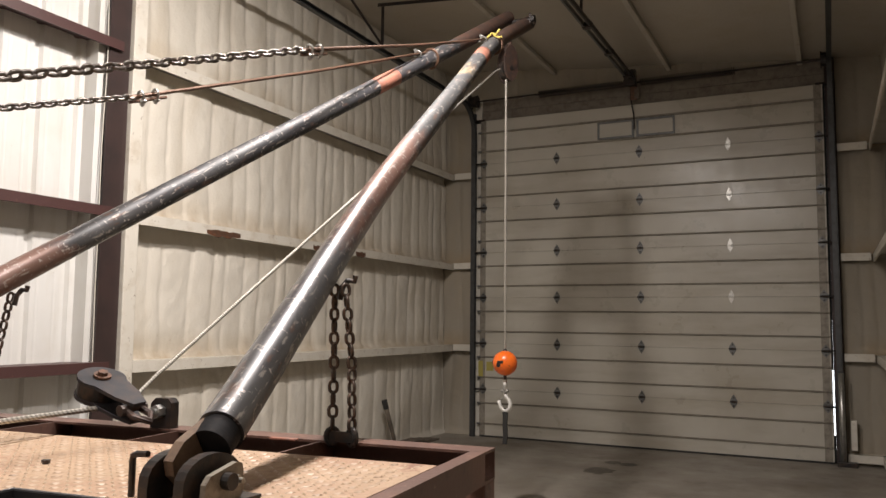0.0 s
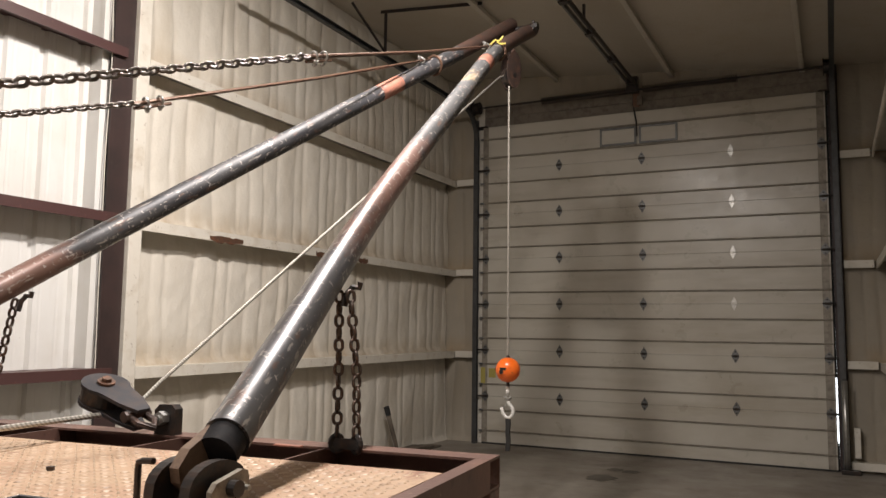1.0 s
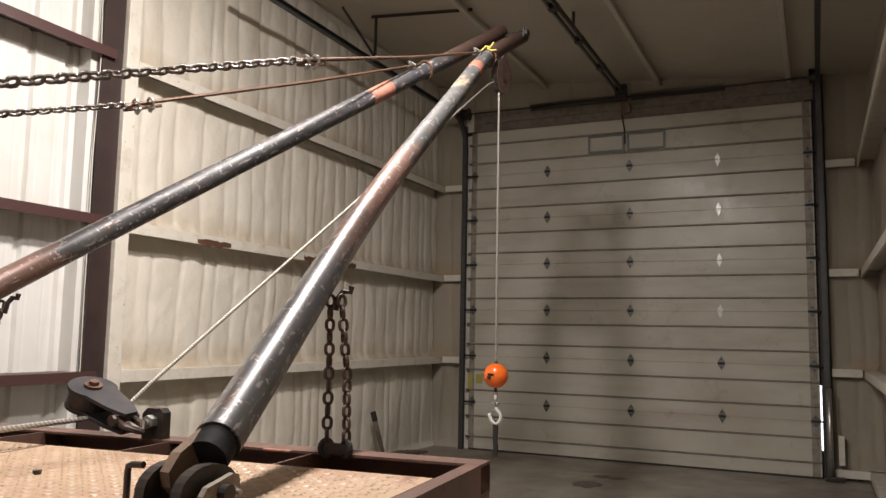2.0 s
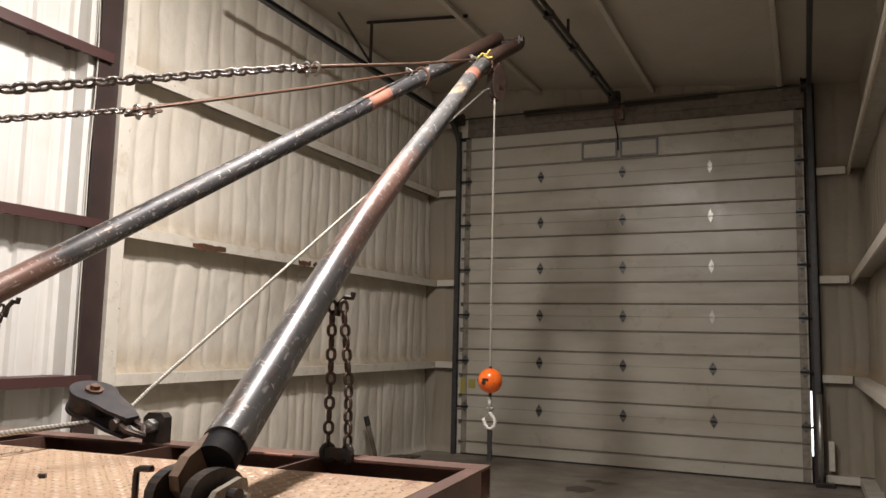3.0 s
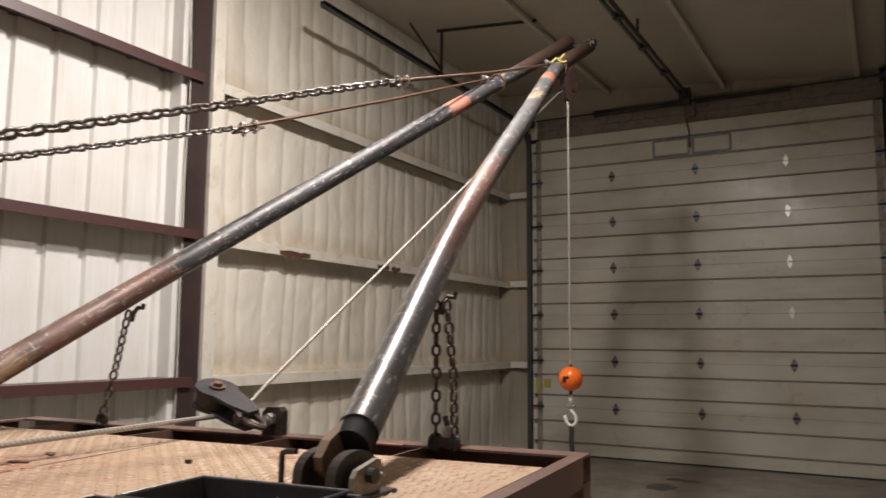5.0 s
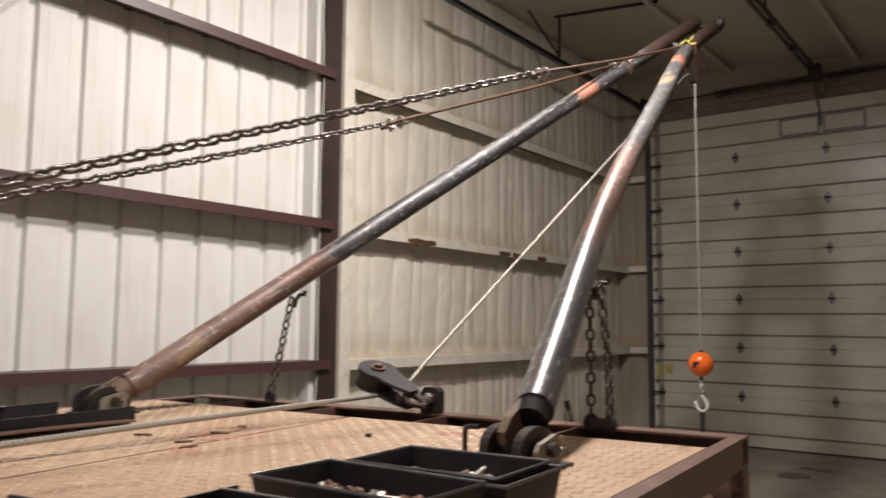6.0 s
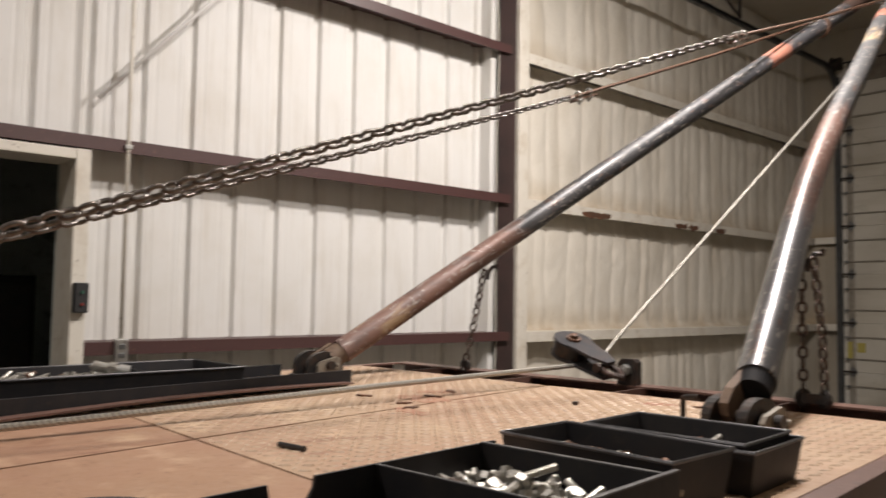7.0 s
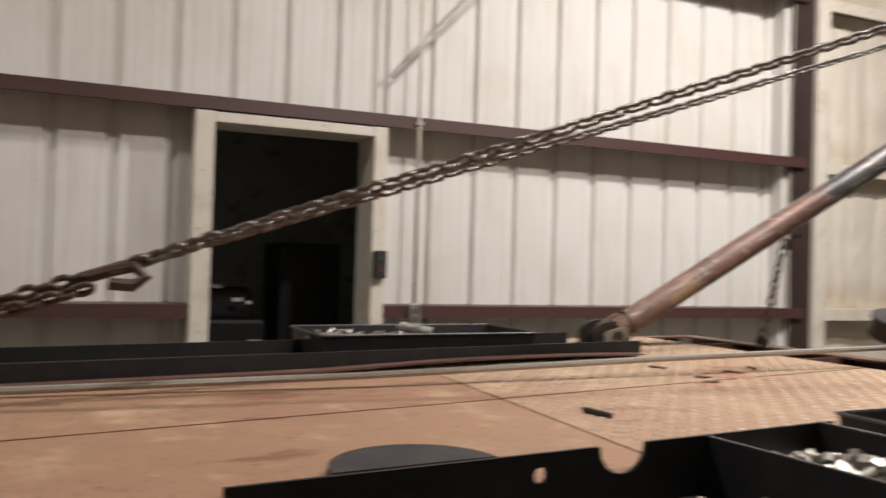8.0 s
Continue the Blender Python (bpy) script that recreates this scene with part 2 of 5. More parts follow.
BRIGHTPAINT = material("glossy_white_paint", (0.85, 0.85, 0.83), 0.25)
WEB = material("black_webbing", (0.018, 0.017, 0.016), 0.85)
YELLOW = material("yellow_plastic", (0.50, 0.42, 0.10), 0.5)
STICKER = material("faded_yellow_sticker", (0.34, 0.29, 0.07), 0.6)
ROPE = make_rope("galvanised_wire_rope", (0.50, 0.48, 0.43), (0.14, 0.125, 0.105))
RUSTROPE = make_rope("rusty_wire_rope", (0.15, 0.085, 0.055), (0.06, 0.035, 0.025))
DARKWALL = make_rusty("dark_room_paint", (0.55, 0.60, 0.57), (0.44, 0.48, 0.455), 0.7, 0.0, 2)
RUBBER = material("black_rubber", (0.015, 0.015, 0.015), 0.7)
WOODBAND = make_rusty("dirty_header_board", (0.13, 0.105, 0.08), (0.05, 0.04, 0.03), 0.8, 0.0, 9)
HEADER = make_rusty("grey_weathered_board", (0.19, 0.165, 0.135), (0.11, 0.09, 0.07), 0.8, 0.0, 13)
BORE = make_rusty("matt_black_paint", (0.006, 0.006, 0.007), (0.013, 0.011, 0.011), 0.7, 0.0, 30)
BORE.node_tree.nodes["Principled BSDF"].inputs["Specular IOR Level"].default_value = 0.12
OIL = make_rusty("oil_soaked_concrete", (0.055, 0.046, 0.036), (0.10, 0.085, 0.065), 0.4, 0.0, 14)
TONGUE = make_rusty("brown_rusted_tongue", (0.13, 0.085, 0.055), (0.065, 0.038, 0.026), 0.7, 0.0, 40)
WORNPLATE = make_rusty("worn_beige_steel", (0.20, 0.175, 0.14), (0.085, 0.068, 0.052), 0.5, 0.2, 45)
DARKTRACK = make_rusty("dark_track_steel", (0.075, 0.078, 0.08), (0.045, 0.042, 0.04), 0.45, 0.5, 18)
GREEN = material("green_button", (0.02, 0.075, 0.05), 0.4)
REDBUTTON = material("red_button", (0.20, 0.03, 0.025), 0.4)
RED = material("red_lens", (0.45, 0.02, 0.015), 0.25)
# Dark tone puts the ribs' underside shade into colour; end stiles share it.
DOORRIB = make_rusty("dark_rib_edge", (0.26, 0.235, 0.195), (0.13, 0.11, 0.085), 0.5, 0.1, 14)


# ---- mesh helpers ----
def part(name, bm, mat, parent=None, label="", smooth=False):
    """One mesh object from a bmesh, under its thing."""
    me = bpy.data.meshes.new(name)
    bm.to_mesh(me)
    bm.free()
    me.materials.append(mat)
    if smooth:
        me.shade_smooth()
    ob = new(name, me)
    ob.parent = parent
    if label:
        tagged(ob, label)
    return ob


def shared(name, me, parent=None, m=None):
    ob = new(name, me)
    ob.parent = parent
    if m is not None:
        ob.matrix_basis = m
    return ob


def thing(name, m, label, category, group=""):
    ob = new(name)
    ob.empty_display_size = 0.05
    ob.matrix_basis = m
    return tagged(ob, label, category, group)


def add_box(bm, lo, hi, bevel=0.0, m=None):
    lo, hi = Vector(lo), Vector(hi)
    made = bmesh.ops.create_cube(bm, size=1.0)["verts"]
    for v in made:
        v.co = Vector([(lo[i] + hi[i]) / 2 + v.co[i] * (hi[i] - lo[i]) for i in range(3)])
    if bevel:
        edges = list({e for v in made for e in v.link_edges})
        out = bmesh.ops.bevel(bm, geom=edges, offset=bevel, segments=2, affect="EDGES", profile=0.6)
        made = out["verts"]
    if m is not None:
        bmesh.ops.transform(bm, matrix=m, verts=list({v for v in made}))
    return bm


def box(lo, hi, bevel=0.0):
    return add_box(bmesh.new(), lo, hi, bevel)


def add_tube(bm, a, b, r0, r1=None, seg=16, caps=True):
    a, b = Vector(a), Vector(b)
    d = b - a
    q = d.to_track_quat("Z", "Y").to_matrix().to_4x4()
    bmesh.ops.create_cone(bm, cap_ends=caps, segments=seg, radius1=r0, radius2=r0 if r1 is None else r1, depth=d.length,
                          matrix=Matrix.Translation((a + b) / 2) @ q)
    return bm


def tube(a, b, r0, r1=None, seg=16):
    return add_tube(bmesh.new(), a, b, r0, r1, seg)


def add_prism(bm, outline, lo, hi, axis=0):
    """An outline of (u, v) pairs drawn out from lo to hi along an axis."""
    def at(u, v, w):
        p = [u, v]
        p.insert(axis, w)
        return p
    a = [bm.verts.new(at(u, v, lo)) for u, v in outline]
    b = [bm.verts.new(at(u, v, hi)) for u, v in outline]
    n = len(outline)
    for i in range(n):
        bm.faces.new((a[i], a[(i + 1) % n], b[(i + 1) % n], b[i]))
    bm.faces.new(a[::-1])
    bm.faces.new(b)
    bmesh.ops.recalc_face_normals(bm, faces=bm.faces)
    return bm


def prism(outline, lo, hi, axis=0):
    return add_prism(bmesh.new(), outline, lo, hi, axis)


def sweep(points, radius, seg=10, closed=False):
    """A round bar along a polyline."""
    bm = bmesh.new()
    pts = [Vector(p) for p in points]
    n = len(pts)
    rings = []
    side = None
    for i, p in enumerate(pts):
        if closed:
            d = pts[(i + 1) % n] - pts[i - 1]
        else:
            d = pts[min(i + 1, n - 1)] - pts[max(i - 1, 0)]
        d.normalize()
        if side is None:
            side = d.orthogonal().normalized()
        side = (side - d * side.dot(d)).normalized()
        up = d.cross(side)
        rings.append([bm.verts.new(p + radius * (math.cos(k * math.tau / seg) * side + math.sin(k * math.tau / seg) * up)) for k in range(seg)])
    for i in range(n if closed else n - 1):
        a, b = rings[i], rings[(i + 1) % n]
        for k in range(seg):
            bm.faces.new((a[k], a[(k + 1) % seg], b[(k + 1) % seg], b[k]))
    if not closed:
        bm.faces.new(rings[0][::-1])
        bm.faces.new(rings[-1])
    bmesh.ops.recalc_face_normals(bm, faces=bm.faces)
    return bm


def grid_mesh(name, us, vs, place, mat, smooth=True):
    """A sheet over two rows of parameters; place(u, v) gives the point."""
    verts = [place(u, v) for v in vs for u in us]
    n = len(us)
    faces = [(j * n + i, j * n + i + 1, (j + 1) * n + i + 1, (j + 1) * n + i) for j in range(len(vs) - 1) for i in range(n - 1)]
    me = bpy.data.meshes.new(name)
    me.from_pydata(verts, [], faces)
    me.materials.append(mat)
    if smooth:
        me.shade_smooth()
    me.update()
    return me


def structure(name, bm, mat, label="", smooth=False):
    ob = part(name, bm, mat, None, label, smooth)
    ob["kind"] = "structure"
    return ob


# ---- the building ----
LEFT, RIGHT, BACK, END = -4.34, 1.23, -7.0, 10.25
GIRTS = (1.20, 2.315, 3.565)
DOOR_L, DOOR_R, DOOR_TOP = -3.70, 0.56, 4.28


def roof(x):
    return 4.64 - 0.093 * x


floor = structure("floor", box((LEFT - 3.2, BACK - 0.2, -0.2), (RIGHT + 0.2, END + 0.6, 0.0)), CONCRETE, "stained bare concrete workshop floor")

# ribbed sheet of the bare stretch, with the man door's opening
SHEET_END = 4.42
M_LO, M_HI, M_TOP = 0.05, 0.935, 2.165


def rib(y):
    """How far the sheet dips outward: a deep rib each foot and two shallow swages."""
    p = (y - 1.408) / 0.305
    p = (p - math.floor(p + 0.5)) * 0.305
    deep = 0.030 * max(0.0, min(1.0, (0.034 - abs(p)) / 0.016))
    q = min(abs(abs(p) - 0.085), 0.05)
    return -deep - 0.0022 * max(0.0, min(1.0, (0.014 - q) / 0.008))


def rib_rows(a, b):
    rows = {a, b}
    k = math.floor((a - 1.408) / 0.305) - 1
    while 1.408 + k * 0.305 < b + 0.4:
        c = 1.408 + k * 0.305
        for d in (-0.034, -0.018, 0.018, 0.034, 0.071, 0.079, 0.091, 0.099, -0.071, -0.079, -0.091, -0.099):
            if a < c + d < b:
                rows.add(c + d)
        k += 1
    return sorted(rows)


def sheet_piece(name, a, b, z0, z1, parent):
    me = grid_mesh(name, rib_rows(a, b), (z0, z1), lambda y, z: (LEFT + rib(y), y, z), SHEET, False)
    return shared(name, me, parent)


wall_left = structure("wall_left", box((LEFT - 0.20, BACK, 0), (LEFT - 0.06, -0.03, 5.4)), DARKWALL, "metal building wall, bare white ribbed sheet and foamed stretch")
backing = box((LEFT - 0.20, 1.02, 0), (LEFT - 0.06, END + 0.3, 5.4))
add_box(backing, (LEFT - 0.20, -0.03, 2.25), (LEFT - 0.06, 1.02, 5.4))
part("backing", backing, DARKWALL, wall_left)
sheet_piece("ribbed_sheet", BACK, 0.0, 0.0, 5.2, wall_left)
sheet_piece("ribbed_sheet", 0.0, 1.0, 2.2, 5.2, wall_left)
sheet_piece("ribbed_sheet", 1.0, SHEET_END, 0.0, 5.2, wall_left)


def foam_panel(name, along, lo, hi, z0, z1, plane, inward, parent, seed, mat=FOAM):
    """Sprayed foam over a ribbed bay: soft upright bulges, drawn in under the girt above and swollen on the one below.
    along 'y': the wall stands at x = plane; along 'x': at y = plane; inward: the side on which the room lies."""
    rng = random.Random(seed)
    seams = [lo - 0.2]
    while seams[-1] < hi + 0.3:
        seams.append(seams[-1] + rng.choice((0.15, 0.20, 0.27, 0.30)) * rng.uniform(0.9, 1.1))
    wob = [rng.uniform(-0.012, 0.012) for _ in seams]
    tall = [rng.uniform(0.03, 0.12) for _ in seams]
    fat = [rng.uniform(0.5, 0.95) for _ in seams]
    nu = max(8, int((hi - lo) / 0.018))
    nv = max(10, int((z1 - z0) / 0.035))
    us = [lo + (hi - lo) * i / nu for i in range(nu + 1)]
    vs = [z0 + (z1 - z0) * j / nv for j in range(nv + 1)]

    def place(u, z):
        k = 0
        bend = 0.012 * math.sin(3.1 * z + seed) + 0.02 * noise.noise((u * 1.5, z * 1.7, seed))
        while seams[k + 1] + wob[k + 1] * math.sin(2.3 * z + k) < u + bend:
            k += 1
        a = seams[k] + wob[k] * math.sin(2.3 * z + k - 1)
        b = seams[k + 1] + wob[k + 1] * math.sin(2.3 * z + k)
        p = min(1.0, max(0.0, (u + bend - a) / (b - a)))
        bulge = (4 * p * (1 - p)) ** 0.34 * fat[k]
        top = min(1.0, max(0.0, (z1 - tall[k] * 0.9 - z) / 0.09))
        low = min(1.0, max(0.0, (z - z0) / 0.10))
        depth = 0.038 + 0.034 * bulge * (top ** 0.5) * (0.4 + 0.6 * low)
        depth += 0.020 * noise.noise((u * 2.3, z * 2.3, seed * 3.1)) + 0.05 * (1 - low) ** 2
        depth += 0.006 * noise.noise((u * 11, z * 9, seed * 1.7))
        w = plane + inward * depth
        return (w, u, z) if along == "y" else (u, w, z)

    return shared(name, grid_mesh(name, us, vs, place, mat), parent)


LEVELS = (0.0, *GIRTS, 5.15)
for i in range(4):
    foam_panel("foam_bay", "y", 4.58, END - 0.02, LEVELS[i], LEVELS[i + 1] - 0.03, LEFT, 1, wall_left, 3 + i)


def girt(name, lo, hi, z, mat, along="y", plane=LEFT, inward=1, deep=0.22, label="", face=0.085):
    """A cold-formed C girt, its web on top and its lipped flange hanging to the room."""
    t = 0.006
    o = [(-0.05, z), (deep, z), (deep, z - face), (deep - 0.02, z - face), (deep - 0.02, z - face + t), (deep - t, z - face + t), (deep - t, z - t), (-0.05, z - t)]
    if along == "y":
        bm = prism([(plane + inward * u, v) for u, v in o], lo, hi, 1)
    else:
        bm = prism([(plane + inward * u, v) for u, v in o], lo, hi, 0)
    return structure(name, bm, mat, label)


for z in GIRTS:
    if z > 2:
        girt("girt", BACK, 4.385, z + 0.014, PRIMER, label="red-brown primed steel girt", face=0.072)
    else:
        girt("girt", BACK, -0.018, z + 0.004, PRIMER, label="red-brown primed steel girt", face=0.072)
        girt("girt", 1.070, 4.385, z + 0.004, PRIMER, label="red-brown primed steel girt", face=0.072)
    girt("girt", 4.60, END - 0.05, z, CREAM, label="cream overspray-covered steel girt")
    girt("girt", BACK, END - 0.05, z, CREAM, plane=RIGHT, inward=-1, label="cream overspray-covered steel girt")
    girt("girt", LEFT + 0.24, DOOR_L - 0.12, z + 0.01, CREAM, "x", END, -1, 0.10, "cream steel girt stub beside the door track")
    girt("girt", DOOR_R + 0.13, RIGHT - 0.24, z + 0.01, CREAM, "x", END, -1, 0.10, "cream steel girt stub beside the door track")
girt("girt", DOOR_R + 0.13, RIGHT - 0.05, 0.12, CREAM, "x", END, -1, 0.12, "cream steel base angle beside the door")
girt("girt", 6.0, END - 0.05, 0.12, CREAM, plane=RIGHT, inward=-1, deep=0.2, label="cream steel base angle along the wall")

# frame column between the bare and the foamed stretch
column = structure("column", box((LEFT - 0.01, 4.312, 0), (LEFT + 0.012, 4.475, 5.05)), DARKPRIMER, "dark brown primed steel frame column")
part("web", box((LEFT + 0.012, 4.385, 0), (LEFT + 0.17, 4.397, 5.05)), DARKPRIMER, column)
part("flange", box((LEFT + 0.17, 4.285, 0), (LEFT + 0.184, 4.473, 5.05)), DARKPRIMER, column)
# Filler added for the camera's view: covers most of the shaded web.
part("column_infill", box((LEFT - 0.005, 4.235, 0), (LEFT + 0.125, 4.308, 5.05), 0.004), SHEET, wall_left, "white filler that hides the dark web beside the column")
trim = structure("trim", box((LEFT, 4.477, 0), (LEFT + 0.222, 4.60, 5.05), 0.008), CREAM, "cream edge post that closes the foamed stretch")
for dy in (0.0, 0.018):
    ca = sweep([(LEFT + 0.165 + 0.006 * math.sin(k * 1.3), 4.295 - dy + 0.006 * math.sin(k * 0.9 + dy * 90), 5.0 - k * 0.25) for k in range(20)], 0.004, 6)
    tagged(part("cable", ca, CREAM if dy else RUBBER), "thin cable run down the frame column", "cable")

# end wall round the overhead door
wall_end = structure("wall_end", box((LEFT - 0.2, END + 0.08, 0), (DOOR_L, END + 0.28, 5.4)), DARKWALL, "end wall with dark stained cream foam round the overhead door")
back2 = box((DOOR_R + 0.022, END + 0.08, 0), (RIGHT + 0.2, END + 0.28, 5.4))
add_box(back2, (DOOR_L, END + 0.08, DOOR_TOP), (DOOR_R + 0.022, END + 0.28, 5.4))
part("backing", back2, DARKWALL, wall_end)
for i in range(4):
    foam_panel("foam_bay", "x", LEFT + 0.02, DOOR_L - 0.10, LEVELS[i], LEVELS[i + 1], END + 0.06, -1, wall_end, 20 + i, DARKFOAM)
    foam_panel("foam_bay", "x", DOOR_R + 0.10, RIGHT - 0.02, LEVELS[i], LEVELS[i + 1], END + 0.06, -1, wall_end, 30 + i, DARKFOAM)
foam_panel("foam_bay", "x", DOOR_L - 0.12, DOOR_R + 0.12, 4.58, 5.15, END + 0.06, -1, wall_end, 41, DARKFOAM)
part("header_board", add_box(box((DOOR_L - 0.1, END - 0.05, 4.27), (DOOR_R + 0.1, END + 0.06, 4.42), 0.006), (DOOR_L - 0.1, END - 0.04, 4.425), (DOOR_R + 0.1, END + 0.06, 4.60), 0.006), HEADER, wall_end, "dirty weathered header board over the door")
# Added black strip paints in the dark line below the header.
part("header_gap_strip", box((DOOR_L - 0.09, END - 0.09, 4.262), (DOOR_R + 0.09, END - 0.052, 4.288), 0.004), RUBBER, wall_end, "black strip for the dark line above the door")
for side, (a, b) in enumerate(((DOOR_L - 0.10, DOOR_L - 0.0), (DOOR_R + 0.022, DOOR_R + 0.13))):
    part("jamb", box((a, END - 0.06, 0), (b, END + 0.06, 4.6), 0.005), DARKPRIMER if side else CREAM, wall_end)

# Added strips block the slit's daylight below 0.30 and above 1.02.
for z0, z1 in ((0.0, 0.30), (1.02, 4.3)):
    part("slit_cover", box((DOOR_R + 0.001, END - 0.04, z0), (DOOR_R + 0.021, END - 0.02, z1)), RUBBER, wall_end, "black strip covering part of the slit beside the door")
# Narrow glowing panel, added only behind the slit, stands in for daylight.
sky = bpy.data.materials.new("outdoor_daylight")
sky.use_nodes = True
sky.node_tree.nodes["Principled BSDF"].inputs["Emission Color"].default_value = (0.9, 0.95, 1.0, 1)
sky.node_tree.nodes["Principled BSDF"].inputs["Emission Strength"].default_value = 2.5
structure("backdrop", box((0.565, END + 0.9, 0.0), (0.74, END + 0.95, 1.6)), sky, "glowing panel for daylight outside the gap beside the door")

# right wall, back wall, roof
wall_right = structure("wall_right", box((RIGHT + 0.03, BACK, 0), (RIGHT + 0.2, END + 0.3, 5.4)), DARKWALL, "side wall with dark stained cream sprayed foam")
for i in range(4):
    foam_panel("foam_bay", "y", 2.5, END - 0.02, LEVELS[i], min(LEVELS[i + 1], 4.7) - 0.03, RIGHT, -1, wall_right, 50 + i, DARKFOAM)
    part("foam_plain", box((RIGHT - 0.05, BACK, LEVELS[i]), (RIGHT + 0.02, 2.48, min(LEVELS[i + 1], 4.7) - 0.03)), DARKFOAM, wall_right)
wall_back = structure("wall_back", box((LEFT - 0.2, BACK - 0.2, 0), (RIGHT + 0.2, BACK, 5.4)), FOAM, "plain foamed wall that closes the bay")


def roof_skin():
    us = [LEFT - 0.1 + (RIGHT - LEFT + 0.2) * i / 90 for i in range(91)]
    vs = [BACK + (END + 0.2 - BACK) * j / 150 for j in range(151)]

    def place(x, y):
        k = (x - 0.33) / 1.5
        k = abs(k - math.floor(k + 0.5)) * 1.5
        sag = 0.05 * max(0.0, 1 - k / 0.12)
        return (x, y, roof(x) + 0.03 - sag * 0.5 + 0.022 * noise.noise((x * 1.3, y * 1.3, 4.0)) + 0.008 * noise.noise((x * 5, y * 5, 2.0)))

    return grid_mesh("ceiling", us, vs, place, CEIL)


ceiling = shared("ceiling", roof_skin())
tagged(ceiling, "dirty foamed sloping metal roof", kind="structure")
cover = prism([(LEFT - 0.2, roof(LEFT) + 0.30), (RIGHT + 0.2, roof(RIGHT) + 0.30), (RIGHT + 0.2, roof(RIGHT) + 0.42), (LEFT - 0.2, roof(LEFT) + 0.42)], BACK - 0.2, END + 0.3, 1)
structure("roof_deck", cover, DARKWALL, "roof deck above the foam")
for k in range(-2, 1):
    x = 0.33 + 1.5 * k
    structure("purlin", add_box(bmesh.new(), (x - 0.028, BACK, roof(x) - 0.055), (x + 0.028, END, roof(x) - 0.002), 0.008), DULLCREAM, "cream overspray-covered roof purlin")

# man door frame and the dark room behind it
door_1 = structure("door_1", box((LEFT - 0.07, -0.016, 0), (LEFT + 0.225, 0.086, 2.248), 0.006), CREAM, "open doorway in a cream steel frame")
part("jamb", box((LEFT - 0.07, 0.988, 0), (LEFT + 0.225, 1.068, 2.248), 0.006), CREAM, door_1)
part("head", box((LEFT - 0.07, 0.086, 2.190), (LEFT + 0.223, 0.988, 2.246), 0.006), CREAM, door_1)
room = bmesh.new()
add_box(room, (LEFT - 3.2, -1.6, 0), (LEFT - 3.05, 3.0, 2.9))
add_box(room, (LEFT - 3.05, -1.6, 0), (LEFT - 0.21, -1.45, 2.9))
add_box(room, (LEFT - 3.05, 2.85, 0), (LEFT - 0.21, 3.0, 2.9))
add_box(room, (LEFT - 3.2, -1.6, 2.9), (LEFT - 0.21, 3.0, 3.0))
structure("wall_room", room, DARKWALL, "unlit room behind the doorway")

# ---- overhead door ----
DY = 10.15
overhead_door = thing("overhead_door", pose(0, 0, 0), "closed white ribbed sectional overhead door with dirty marks", "overhead door")
SEC = 0.61
RIBS = [(0.157, 0.427)] * 6 + [(0.174, 0.436)]


def section_mesh():
    o = [(0.0, 0.001), (0.0, 0.143), (0.006, 0.146), (0.006, 0.168), (0.0, 0.171), (0.0, 0.413), (0.006, 0.416), (0.006, 0.438), (0.0, 0.441), (0.0, SEC - 0.004), (0.004, SEC - 0.0005), (0.05, SEC - 0.0005), (0.05, 0.001)]
    bm = prism(o, DOOR_L, DOOR_R, 0)
    me = bpy.data.meshes.new("door_section")
    bm.to_mesh(me)
    bm.free()
    me.materials.append(DOORPAINT)
    return me


def hinge_mesh():
    bm = prism([(0.0, -0.105), (0.05, -0.03), (0.05, 0.03), (0.0, 0.105), (-0.05, 0.03), (-0.05, -0.03)], -0.006, 0.0, 1)
    leaf = len(bm.faces)
    add_tube(bm, (-0.055, -0.013, 0), (0.055, -0.013, 0), 0.012, seg=10)
    add_box(bm, (-0.03, -0.022, -0.018), (0.03, -0.004, 0.018), 0.003)
    for z in (-0.06, 0.06):
        add_tube(bm, (0, -0.012, z), (0, -0.004, z), 0.012, seg=6)
    bm.faces.ensure_lookup_table()
    for f in bm.faces[leaf:]:
        f.material_index = 1
    me = bpy.data.meshes.new("hinge")
    bm.to_mesh(me)
    bm.free()
    return me


section = section_mesh()
rb_ = prism([(0.005, -0.009), (-0.010, -0.008), (-0.017, -0.003), (-0.017, 0.004), (-0.010, 0.008), (0.005, 0.009)], DOOR_L - 0.02, DOOR_R - 0.001, 0)
rib_bar = bpy.data.meshes.new("rib")
rb_.to_mesh(rib_bar)
rb_.free()
rib_bar.materials.append(DOORRIB)
hinge = hinge_mesh()
hinge.materials.append(DULLGALV)
hinge.materials.append(DARKSTEEL)
# Upper right hinges carry the lamp's reflection as a lighter leaf colour.
glint_hinge = hinge.copy()
glint_hinge.materials.clear()
glint_hinge.materials.append(GLINTZINC)
glint_hinge.materials.append(DARKSTEEL)
